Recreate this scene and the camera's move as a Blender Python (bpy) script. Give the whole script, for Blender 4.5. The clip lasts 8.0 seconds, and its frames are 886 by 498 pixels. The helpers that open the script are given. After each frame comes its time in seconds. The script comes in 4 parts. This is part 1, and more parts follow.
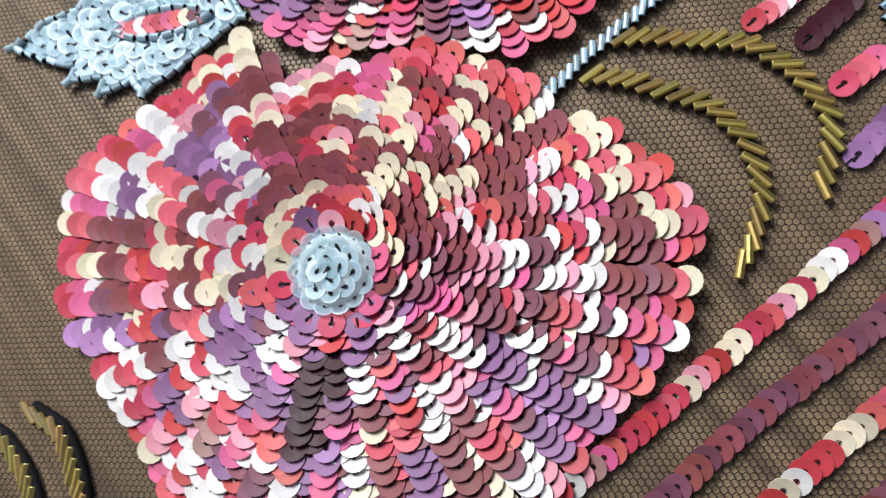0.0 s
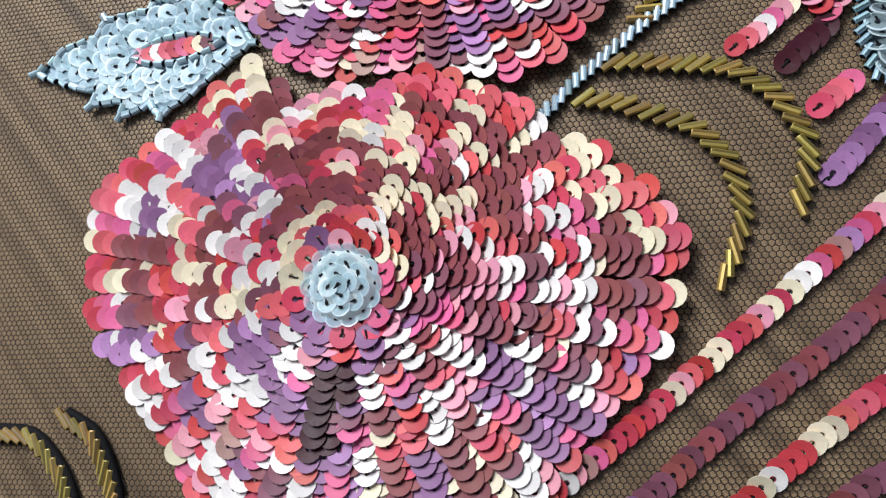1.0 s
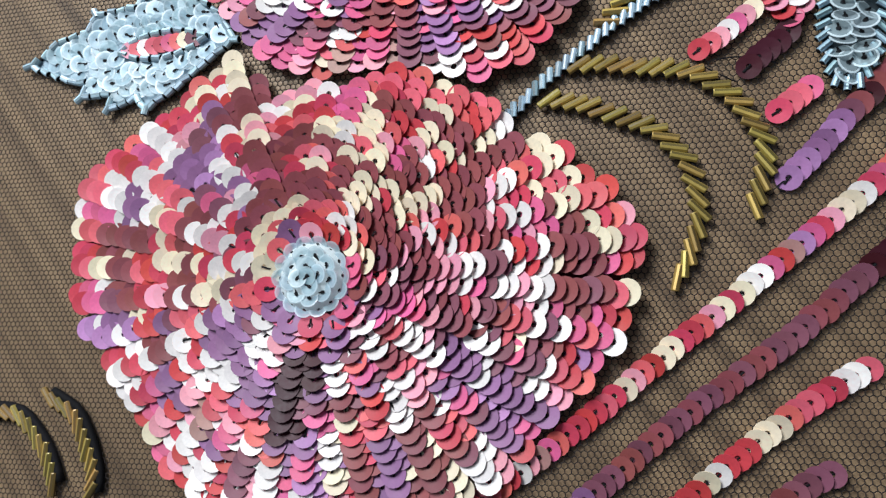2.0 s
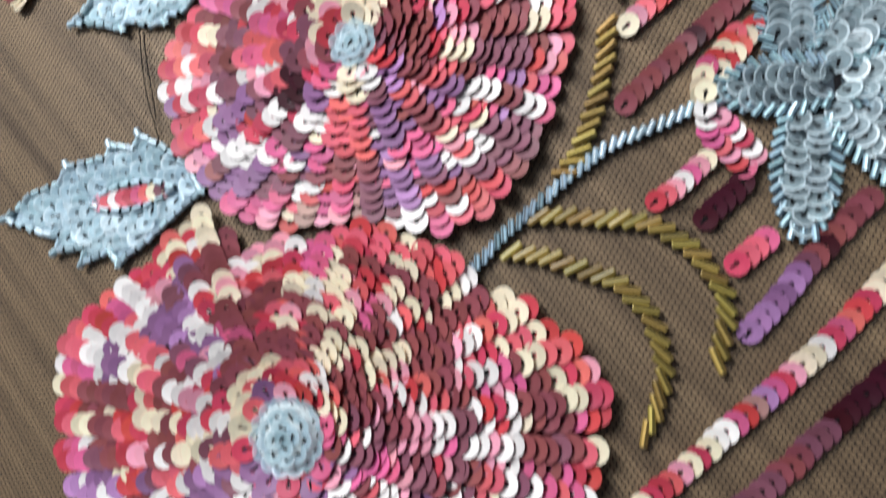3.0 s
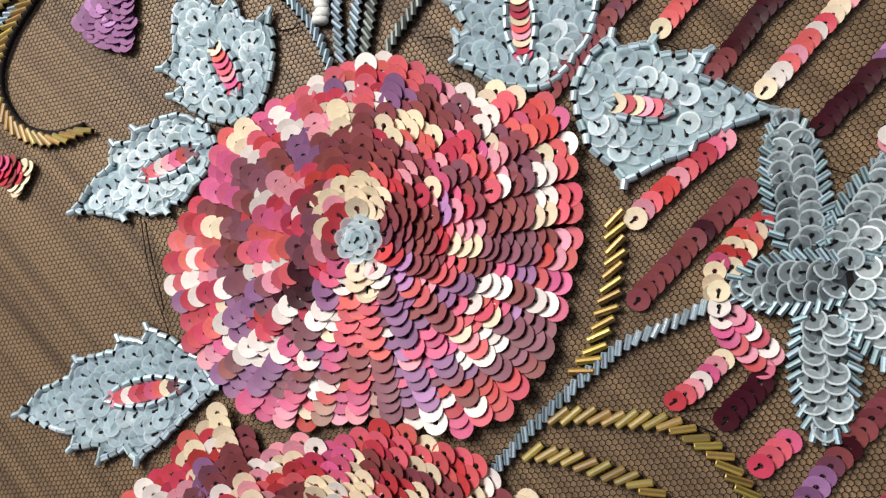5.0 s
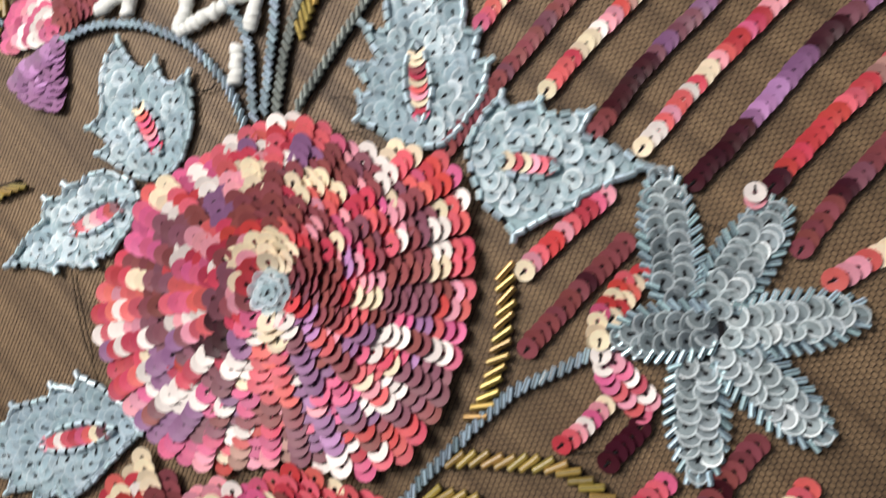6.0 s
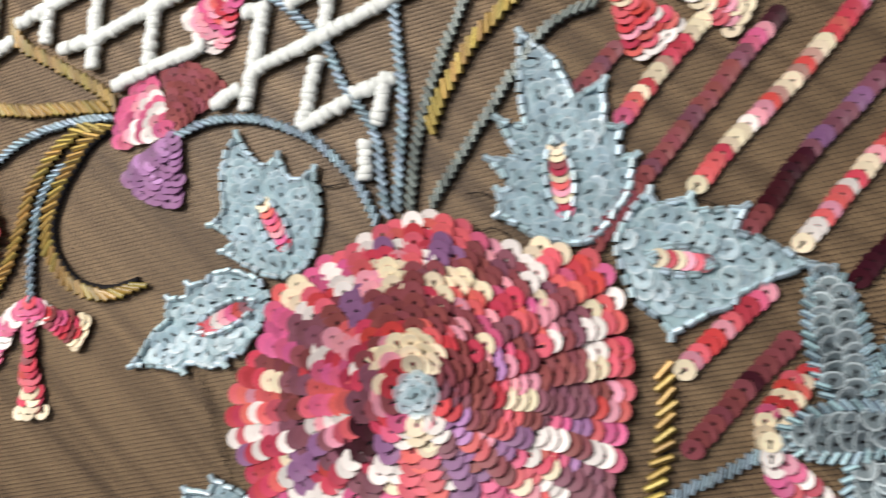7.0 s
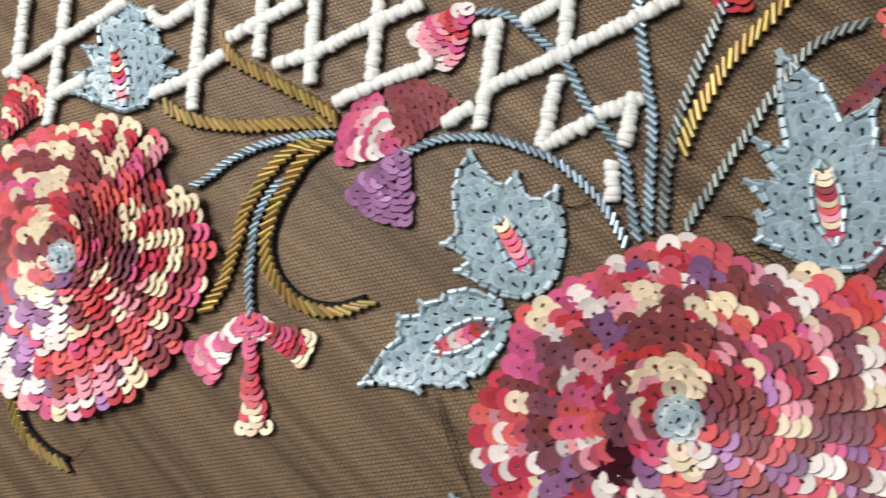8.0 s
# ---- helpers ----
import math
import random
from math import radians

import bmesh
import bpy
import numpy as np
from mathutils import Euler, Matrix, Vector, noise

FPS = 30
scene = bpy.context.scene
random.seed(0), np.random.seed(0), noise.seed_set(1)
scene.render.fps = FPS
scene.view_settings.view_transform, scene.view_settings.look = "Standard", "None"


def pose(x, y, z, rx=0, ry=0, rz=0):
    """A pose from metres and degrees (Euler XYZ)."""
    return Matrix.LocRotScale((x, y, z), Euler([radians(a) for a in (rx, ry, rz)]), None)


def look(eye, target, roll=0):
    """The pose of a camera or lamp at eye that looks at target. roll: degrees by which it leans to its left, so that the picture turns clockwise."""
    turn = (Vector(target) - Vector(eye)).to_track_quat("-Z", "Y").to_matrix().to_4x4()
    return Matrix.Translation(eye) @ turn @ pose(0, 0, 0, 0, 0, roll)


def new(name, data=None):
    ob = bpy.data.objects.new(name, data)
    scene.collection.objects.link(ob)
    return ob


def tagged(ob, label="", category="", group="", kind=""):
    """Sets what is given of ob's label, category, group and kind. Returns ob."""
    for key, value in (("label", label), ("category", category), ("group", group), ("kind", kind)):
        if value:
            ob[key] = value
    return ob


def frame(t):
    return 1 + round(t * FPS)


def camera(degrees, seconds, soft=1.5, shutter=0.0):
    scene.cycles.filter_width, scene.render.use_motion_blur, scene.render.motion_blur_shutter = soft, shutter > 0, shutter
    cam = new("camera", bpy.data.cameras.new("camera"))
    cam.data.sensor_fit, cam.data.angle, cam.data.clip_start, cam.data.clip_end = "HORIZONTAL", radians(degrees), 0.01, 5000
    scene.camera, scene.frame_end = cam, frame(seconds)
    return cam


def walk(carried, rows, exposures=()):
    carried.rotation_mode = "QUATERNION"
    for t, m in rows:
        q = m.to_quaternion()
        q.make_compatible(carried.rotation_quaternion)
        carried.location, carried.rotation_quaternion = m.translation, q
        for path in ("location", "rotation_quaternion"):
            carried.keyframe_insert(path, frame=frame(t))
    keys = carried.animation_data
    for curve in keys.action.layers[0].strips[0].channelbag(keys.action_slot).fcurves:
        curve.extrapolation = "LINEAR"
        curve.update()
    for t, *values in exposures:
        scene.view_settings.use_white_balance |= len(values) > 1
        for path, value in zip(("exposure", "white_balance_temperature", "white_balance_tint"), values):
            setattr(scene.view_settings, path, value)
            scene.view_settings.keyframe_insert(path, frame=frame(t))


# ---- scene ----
cam = camera(66.3, 8.0, soft=1.25, shutter=0.5)
walk(cam, [
    (0, pose(0.03995, -0.09893, 0.12556, 9.60, 10.60, 6.82)),
    (0.5, pose(0.04145, -0.09541, 0.13514, 8.71, 11.20, 6.15)),
    (1, pose(0.04213, -0.09374, 0.13502, 8.05, 11.26, 6.17)),
    (1.2, pose(0.04509, -0.09605, 0.13643, 8.58, 12.22, 7.78)),
    (2.3, pose(0.05408, -0.09074, 0.13763, 7.16, 12.73, 7.47)),
    (2.5, pose(0.05380, -0.09080, 0.13906, 7.59, 12.70, 7.28)),
    (2.8, pose(0.05724, -0.07348, 0.13942, 6.98, 13.23, 5.72)),
    (3, pose(0.05906, -0.05846, 0.14088, 6.52, 13.52, 4.51)),
    (3.2, pose(0.05923, -0.04263, 0.14192, 5.84, 13.96, 3.09)),
    (3.5, pose(0.05653, -0.02078, 0.14533, 5.48, 13.73, 0.76)),
    (4, pose(0.05657, -0.01349, 0.14349, 4.89, 13.18, 0.30)),
    (4.2, pose(0.05205, -0.01487, 0.14550, 4.30, 13.24, 0.60)),
    (5.5, pose(0.06019, -0.01345, 0.14584, 5.35, 13.92, 0.83)),
    (5.8, pose(0.07151, -0.00870, 0.14783, 4.81, 14.25, 0.80)),
    (6, pose(0.07857, -0.00437, 0.14852, 5.07, 14.07, -0.27)),
    (6.2, pose(0.08222, 0.00623, 0.14958, 5.07, 14.10, -1.89)),
    (6.5, pose(0.07635, 0.01847, 0.15138, 4.50, 14.01, -3.02)),
    (6.8, pose(0.06000, 0.02004, 0.15379, 4.78, 13.73, -2.66)),
    (7, pose(0.04552, 0.01815, 0.15709, 4.92, 13.89, -2.48)),
    (7.2, pose(0.03038, 0.01880, 0.15927, 4.69, 13.77, -2.05)),
    (7.5, pose(0.01296, 0.02598, 0.16303, 4.18, 14.25, -2.10)),
    (8, pose(-0.01166, 0.02914, 0.17172, 3.84, 14.34, -2.14)),
], exposures=[
    (0, 0.24, 5850, 6), (0.6, 0.16, 5850, 6), (2.6, 0.12, 5800, 5), (3.6, -0.06, 6400, 10), (4.4, -0.07, 6750, 12), (6.5, -0.09, 6800, 13), (7.2, -0.15, 6650, 10), (8, -0.33, 6650, 11),
])

# ---- light: daylight, with an area lamp added at the upper left; its source is unseen ----
SUN_AZ, SUN_EL = 134.0, 58.0      # degrees, counter-clockwise from +x, and height
world = bpy.data.worlds.new("daylight")
scene.world = world
world.use_nodes = True
wn = world.node_tree
sky = wn.nodes.new("ShaderNodeTexSky")
sky.sky_type, sky.sun_disc = "NISHITA", False
sky.sun_elevation, sky.sun_rotation = radians(SUN_EL), radians(90 - SUN_AZ)
sky.dust_density, sky.ozone_density = 3.0, 0.6
soft_sky = wn.nodes.new("ShaderNodeHueSaturation")      # the camera's white balance takes most of the blue away
soft_sky.inputs["Saturation"].default_value = 0.45
wn.links.new(sky.outputs[0], soft_sky.inputs["Color"])
wn.links.new(soft_sky.outputs[0], wn.nodes["Background"].inputs[0])
wn.nodes["Background"].inputs[1].default_value = 0.031
# near lamp added for the side light and its falloff; no opening is built
key_lamp = new("added_key_lamp", bpy.data.lights.new("added_key_lamp", "AREA"))
key_lamp.data.energy, key_lamp.data.shape, key_lamp.data.size, key_lamp.data.size_y, key_lamp.data.color = 4.1, "RECTANGLE", 0.22, 0.3, (1.0, 0.975, 0.94)
key_lamp.matrix_world = look((-0.25, 0.235, 0.47), (-0.02, 0.0, 0.0))

# ---- materials ----
MM = 0.001


def lin(r, g, b):
    return tuple(((c / 255 + 0.055) / 1.055) ** 2.4 if c > 10 else c / 255 / 12.92 for c in (r, g, b))


def material(name, colour, rough=0.4, metal=0.0, spread=0.2, grain=900.0, bump=0.15, alpha=1.0, coat=0.0, hue=0.02):
    """Colour that varies from piece to piece and in fine grain, with a little relief."""
    m = bpy.data.materials.new(name)
    m.use_nodes = True
    n, l = m.node_tree.nodes, m.node_tree.links
    b = n["Principled BSDF"]
    info, geo = n.new("ShaderNodeObjectInfo"), n.new("ShaderNodeNewGeometry")
    add = n.new("ShaderNodeMath")
    add.operation = "ADD"
    frac = n.new("ShaderNodeMath")
    frac.operation = "FRACT"
    l.new(info.outputs["Random"], add.inputs[0])
    l.new(geo.outputs["Random Per Island"], add.inputs[1])
    l.new(add.outputs[0], frac.inputs[0])
    pos = n.new("ShaderNodeNewGeometry")
    tex = n.new("ShaderNodeTexNoise")
    tex.inputs["Scale"].default_value, tex.inputs["Detail"].default_value = grain, 4
    l.new(pos.outputs["Position"], tex.inputs["Vector"])
    val = n.new("ShaderNodeMapRange")
    val.inputs[3].default_value, val.inputs[4].default_value = 1 - spread, 1 + spread
    l.new(frac.outputs[0], val.inputs[0])
    val2 = n.new("ShaderNodeMapRange")
    val2.inputs[3].default_value, val2.inputs[4].default_value = 0.86, 1.14
    l.new(tex.outputs["Fac"], val2.inputs[0])
    mul = n.new("ShaderNodeMath")
    mul.operation = "MULTIPLY"
    l.new(val.outputs[0], mul.inputs[0])
    l.new(val2.outputs[0], mul.inputs[1])
    hm = n.new("ShaderNodeMapRange")
    hm.inputs[3].default_value, hm.inputs[4].default_value = 0.5 - hue, 0.5 + hue
    mix3 = n.new("ShaderNodeMath")
    mix3.operation = "MULTIPLY"
    mix3.inputs[1].default_value = 7.31
    fr2 = n.new("ShaderNodeMath")
    fr2.operation = "FRACT"
    l.new(frac.outputs[0], mix3.inputs[0])
    l.new(mix3.outputs[0], fr2.inputs[0])
    l.new(fr2.outputs[0], hm.inputs[0])
    hsv = n.new("ShaderNodeHueSaturation")
    hsv.inputs["Color"].default_value = (*colour, 1)
    l.new(hm.outputs[0], hsv.inputs["Hue"])
    l.new(mul.outputs[0], hsv.inputs["Value"])
    l.new(hsv.outputs[0], b.inputs["Base Color"])
    rr = n.new("ShaderNodeMapRange")
    rr.inputs[3].default_value, rr.inputs[4].default_value = rough * 0.8, rough * 1.25
    l.new(tex.outputs["Fac"], rr.inputs[0])
    l.new(rr.outputs[0], b.inputs["Roughness"])
    b.inputs["Metallic"].default_value = metal
    b.inputs["Specular IOR Level"].default_value = 0.5 if rough < 0.45 else 0.28
    b.inputs["Alpha"].default_value = alpha
    b.inputs["Coat Weight"].default_value = coat
    b.inputs["Coat Roughness"].default_value = 0.3
    if bump:
        bp = n.new("ShaderNodeBump")
        bp.inputs["Strength"].default_value, bp.inputs["Distance"].default_value = bump, 0.0002
        l.new(tex.outputs["Fac"], bp.inputs["Height"])
        l.new(bp.outputs[0], b.inputs["Normal"])
    return m


# satin sequin colours, one letter each
SEQ = {
    "b": ("burgundy", lin(146, 77, 82)), "d": ("dark_wine", lin(66, 20, 33)), "r": ("red", lin(206, 70, 84)),
    "c": ("coral", lin(228, 104, 110)), "k": ("deep_pink", lin(222, 102, 146)), "p": ("light_pink", lin(242, 164, 182)),
    "y": ("cream", lin(248, 232, 202)), "w": ("pearl_white", lin(250, 242, 238)), "v": ("purple", lin(150, 104, 148)),
    "l": ("lilac", lin(188, 136, 190)), "u": ("mauve", lin(138, 84, 100)), "t": ("taupe", lin(186, 142, 134)),
    "s": ("clear_frosted", lin(190, 219, 231)), "g": ("smoky_frosted", lin(202, 221, 228)),
}
SEQ_MAT = {k: material("sequin_" + n, c, 0.46 if k not in "sg" else 0.3, 0.0, 0.2, 1500, 0.1, {"s": 0.5, "g": 0.4}.get(k, 1.0), 0.0 if k not in "sg" else 0.2, 0.012) for k, (n, c) in SEQ.items()}
RIM = material("frosted_rim", lin(222, 236, 241), 0.26, 0.0, 0.15, 1500, 0.1, 0.92, 0.3, 0.01)
VEIL = material("clear_rim", lin(202, 223, 232), 0.24, 0.0, 0.15, 1500, 0.1, 0.62, 0.4, 0.01)
THREAD = material("black_thread", lin(20, 18, 22), 0.8, 0, 0.3, 3000, 0.5)


def lined_glass(name, colour, rough, metal, dark_streak=0.34, bright_streak=1.5):
    """Glass with a metal lining: the plain wall, and painted darker and brighter strips, part lining, part reflected
    streaks.
    """
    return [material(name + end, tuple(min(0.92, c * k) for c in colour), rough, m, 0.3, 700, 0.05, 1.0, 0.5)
            for end, k, m in (("", 1.0, metal), ("_dark_streak", dark_streak, metal), ("_bright_streak", bright_streak, metal))]


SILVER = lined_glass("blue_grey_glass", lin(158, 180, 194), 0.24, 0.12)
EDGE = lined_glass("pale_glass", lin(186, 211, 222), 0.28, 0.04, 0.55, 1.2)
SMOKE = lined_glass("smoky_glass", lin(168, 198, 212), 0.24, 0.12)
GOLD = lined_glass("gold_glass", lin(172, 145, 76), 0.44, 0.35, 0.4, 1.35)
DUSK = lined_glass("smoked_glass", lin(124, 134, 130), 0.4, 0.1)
CREAM = material("cream_glass", lin(240, 244, 240), 0.45, 0.0, 0.08, 900, 0.1, 1.0, 0.3)
NET = material("brown_tulle", lin(50, 43, 40), 0.8, 0.0, 0.12, 400, 0.2)
GREY = material("grey_net", lin(62, 72, 78), 0.8, 0.0, 0.1, 1200, 0.4)
PALE = material("pale_net", lin(170, 194, 204), 0.7, 0.0, 0.1, 1200, 0.4)
FELT = material("pale_felt", lin(205, 214, 217), 0.8, 0.0, 0.1, 1200, 0.4)
PAD = material("dark_felt", lin(86, 34, 47), 0.9, 0.0, 0.1, 1500, 0.5)


def wood_material():
    """Brown table wood whose grain runs aslant under the net."""
    m = bpy.data.materials.new("brown_wood")
    m.use_nodes = True
    n, l = m.node_tree.nodes, m.node_tree.links
    b = n["Principled BSDF"]
    co, mp = n.new("ShaderNodeTexCoord"), n.new("ShaderNodeMapping")
    turn = n.new("ShaderNodeMapping")
    turn.inputs["Rotation"].default_value = (0, 0, radians(42))
    mp.inputs["Scale"].default_value = (6, 190, 6)
    l.new(co.outputs["Object"], turn.inputs[0])
    l.new(turn.outputs[0], mp.inputs[0])
    t1, t2 = n.new("ShaderNodeTexNoise"), n.new("ShaderNodeTexNoise")
    t1.inputs["Scale"].default_value, t1.inputs["Detail"].default_value = 1.0, 6
    t2.inputs["Scale"].default_value, t2.inputs["Detail"].default_value = 14.0, 5
    l.new(mp.outputs[0], t1.inputs["Vector"])
    l.new(co.outputs["Object"], t2.inputs["Vector"])
    ramp = n.new("ShaderNodeValToRGB")
    ramp.color_ramp.elements[0].position, ramp.color_ramp.elements[1].position = 0.3, 0.7
    ramp.color_ramp.elements[0].color = (*lin(120, 98, 75), 1)
    ramp.color_ramp.elements[1].color = (*lin(185, 155, 119), 1)
    l.new(t1.outputs["Fac"], ramp.inputs[0])
    mx = n.new("ShaderNodeHueSaturation")
    vr = n.new("ShaderNodeMapRange")
    vr.inputs[3].default_value, vr.inputs[4].default_value = 0.82, 1.18
    l.new(t2.outputs["Fac"], vr.inputs[0])
    l.new(vr.outputs[0], mx.inputs["Value"])
    l.new(ramp.outputs[0], mx.inputs["Color"])
    l.new(mx.outputs[0], b.inputs["Base Color"])
    b.inputs["Roughness"].default_value = 0.55
    bp = n.new("ShaderNodeBump")
    bp.inputs["Strength"].default_value, bp.inputs["Distance"].default_value = 0.2, 0.0003
    l.new(t1.outputs["Fac"], bp.inputs["Height"])
    l.new(bp.outputs[0], b.inputs["Normal"])
    return m


WOOD = wood_material()


# ---- helpers for parts ----
def mesh_of(name, verts, faces, mats, index=None, smooth=False):
    me = bpy.data.meshes.new(name)
    me.from_pydata(verts, [], faces)
    for m in mats:
        me.materials.append(m)
    if index is not None:
        me.polygons.foreach_set("material_index", index)
    if smooth:
        me.polygons.foreach_set("use_smooth", [True] * len(me.polygons))
    me.update()
    return me


def thing(name, label, category, group="", at=(0, 0)):
    """An Empty at the base of a thing, at a place of the cloth in millimetres."""
    ob = new(name)
    ob.empty_display_size = 0.005
    ob.location = (at[0] * MM, at[1] * MM, 0)
    return tagged(ob, label, category, group)


def child(name, data, parent, m, label=""):
    """A part with shared mesh data, at the world pose m, under parent (which may itself be a part)."""
    ob = new(name, data)
    ob.parent = parent
    base, p = Vector((0, 0, 0)), parent
    while p:
        base = base + p.location
        p = p.parent
    ob.matrix_basis = Matrix.Translation(-base) @ m
    return tagged(ob, label) if label else ob


def basis(x, y, z, heading, tilt=0.0, lean=0.0):
    """A pose in mm: local x points along heading (degrees) and up by tilt; lean turns about it."""
    return Matrix.Translation((x * MM, y * MM, z * MM)) @ Matrix.Rotation(radians(heading), 4, "Z") \
        @ Matrix.Rotation(radians(-tilt), 4, "Y") @ Matrix.Rotation(radians(lean), 4, "X")


def sequin_shape(radius, hole=0.62, n=16, stitch=1.5):
    """A thin disc, a little cupped, with a round hole and a black stitch over the hole. Vertices in metres."""
    v, f, mi = [], [], []
    for r, z in ((radius, 0.0), (radius, 0.13)):
        v += [(r * math.cos(2 * math.pi * i / n), r * math.sin(2 * math.pi * i / n), z) for i in range(n)]
    h = n // 2
    v += [(hole * math.cos(2 * math.pi * i / h), hole * math.sin(2 * math.pi * i / h), -0.08) for i in range(h)]
    side = len(v)                                       # the outer wall has a ring of its own, so that its edge stays crisp
    v += [(radius * math.cos(2 * math.pi * i / n), radius * math.sin(2 * math.pi * i / n), 0.13) for i in range(n)]
    for i in range(n):
        j = (i + 1) % n
        f.append((i, j, side + j, side + i))
    for i in range(h):
        a, b2, c = n + 2 * i, n + 2 * i + 1, n + (2 * i + 2) % n
        p, q = 2 * n + i, 2 * n + (i + 1) % h
        f += [(a, b2, p), (b2, q, p), (b2, c, q)]
    mi += [0] * len(f)
    k = len(v)
    v += [(-stitch, -0.24, 0.14), (0.45, -0.2, 0.1), (0.45, 0.2, 0.1), (-stitch, 0.24, 0.14), (0.1 - stitch, 0, 0.3), (0.5, 0, 0.24)]
    f += [(k, k + 1, k + 5, k + 4), (k + 4, k + 5, k + 2, k + 3), (k + 1, k + 2, k + 5)]
    mi += [1] * 3
    return [(a * MM, b2 * MM, c * MM) for a, b2, c in v], f, mi


def clear_shape(radius, n=16):
    """A see-through sequin: thin body, thicker pale rim, the same stitch."""
    v, f, mi = sequin_shape(radius, 0.55, n, 1.35)
    rim = len(v)
    v = list(v) + [(0.84 * radius * math.cos(2 * math.pi * i / n) * MM, 0.84 * radius * math.sin(2 * math.pi * i / n) * MM, 0.17 * MM) for i in range(n)]
    faces, idx = [], []
    for q, k in zip(f, mi):
        if k == 0 and min(q) >= n:                      # top: hangs on the rim's inner edge
            q = tuple(rim + i - n if n <= i < 2 * n else i for i in q)
        elif k == 0:
            k = 2
        faces.append(q)
        idx.append(k)
    for i in range(n):
        j = (i + 1) % n
        faces.append((n + i, n + j, rim + j, rim + i))
        idx.append(2)
    k = len(v)                                          # the knot of thread that fills the hole
    v += [(0.6 * math.cos(math.pi * i / 3) * MM, 0.42 * math.sin(math.pi * i / 3) * MM, 0.14 * MM) for i in range(6)] + [(0, 0, 0.3 * MM)]
    for i in range(6):
        faces.append((k + i, k + (i + 1) % 6, k + 6))
        idx.append(1)
    return v, faces, idx


SEQUIN_SHAPE = {r: sequin_shape(r, 0.24 * r) for r in (2.75, 2.45, 2.2)}
SEQUIN_MESH = {(k, r): mesh_of("sequin", s[0], s[1], [SEQ_MAT[k], THREAD], s[2], True) for k in SEQ if k not in "sg" for r, s in SEQUIN_SHAPE.items()}
for r in (2.45, 2.1):
    s = clear_shape(r)
    SEQUIN_MESH["s", r] = mesh_of("clear_sequin", s[0], s[1], [SEQ_MAT["s"], THREAD, VEIL], s[2], True)
    SEQUIN_MESH["g", r] = mesh_of("smoky_sequin", s[0], s[1], [SEQ_MAT["g"], THREAD, RIM], s[2], True)
LETTERS = list(SEQ)


def joined_sequins(items, radius, origin):
    """Many sequins in one mesh, about the point origin (mm)."""
    v, f, mi = SEQUIN_SHAPE[radius]
    va = np.array(v)
    verts, faces, idx = [], [], []
    for k, m in items:
        a = np.array(m)
        w = va @ a[:3, :3].T + a[:3, 3] - np.array((origin[0] * MM, origin[1] * MM, 0))
        o = len(verts)
        verts += w.tolist()
        faces += [tuple(i + o for i in q) for q in f]
        idx += [LETTERS.index(k) if s == 0 else len(LETTERS) for s in mi]
    return mesh_of("sequins", verts, faces, [SEQ_MAT[k] for k in LETTERS] + [THREAD], idx, True)


def bead_shape(length, radius, n=10):
    """A cut tube bead along x with softly broken edges and a dark hole; its darker and brighter strips paint lining and
    reflections.
    """
    v, f, mi = [], [], []
    ring = ((-0.5, 0.86), (-0.46, 1.0), (0.46, 1.0), (0.5, 0.86))
    for x, r in ring:
        v += [(x * length, r * radius * math.cos(2 * math.pi * (i + 0.5) / n), r * radius * math.sin(2 * math.pi * (i + 0.5) / n)) for i in range(n)]
    for k in range(3):
        for i in range(n):
            j = (i + 1) % n
            f.append((k * n + i, (k + 1) * n + i, (k + 1) * n + j, k * n + j))
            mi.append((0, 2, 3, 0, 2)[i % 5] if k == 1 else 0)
    f += [tuple(range(n)), tuple(range(4 * n - 1, 3 * n - 1, -1))]
    mi += [1, 1]
    return [(a * MM, b2 * MM, c * MM) for a, b2, c in v], f, mi


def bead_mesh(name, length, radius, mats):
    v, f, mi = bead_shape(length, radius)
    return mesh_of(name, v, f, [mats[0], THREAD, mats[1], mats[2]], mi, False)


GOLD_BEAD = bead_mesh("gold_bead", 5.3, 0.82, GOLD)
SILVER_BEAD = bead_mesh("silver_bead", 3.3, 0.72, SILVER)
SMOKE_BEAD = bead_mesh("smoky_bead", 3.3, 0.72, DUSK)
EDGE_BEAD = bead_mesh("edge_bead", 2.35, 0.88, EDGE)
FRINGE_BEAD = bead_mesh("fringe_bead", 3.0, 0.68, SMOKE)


def smooth_line(points, step):
    """Evenly spaced (x, y, heading) along a smooth line through points."""
    p = [Vector(q) for q in points]
    p = [p[0] * 2 - p[1]] + p + [p[-1] * 2 - p[-2]]
    fine = []
    for i in range(1, len(p) - 2):
        a, b2, c, d = p[i - 1], p[i], p[i + 1], p[i + 2]
        for k in range(24):
            t = k / 24
            fine.append(0.5 * ((2 * b2) + (c - a) * t + (2 * a - 5 * b2 + 4 * c - d) * t * t + (3 * b2 - a - 3 * c + d) * t ** 3))
    fine.append(p[-2])
    out, need, run = [], 0.0, 0.0
    for a, b2 in zip(fine, fine[1:]):
        s = (b2 - a).length
        while s > 0 and need <= run + s:
            q = a.lerp(b2, (need - run) / s)
            out.append((q.x, q.y, math.degrees(math.atan2(b2.y - a.y, b2.x - a.x))))
            need += step
        run += s
    return out


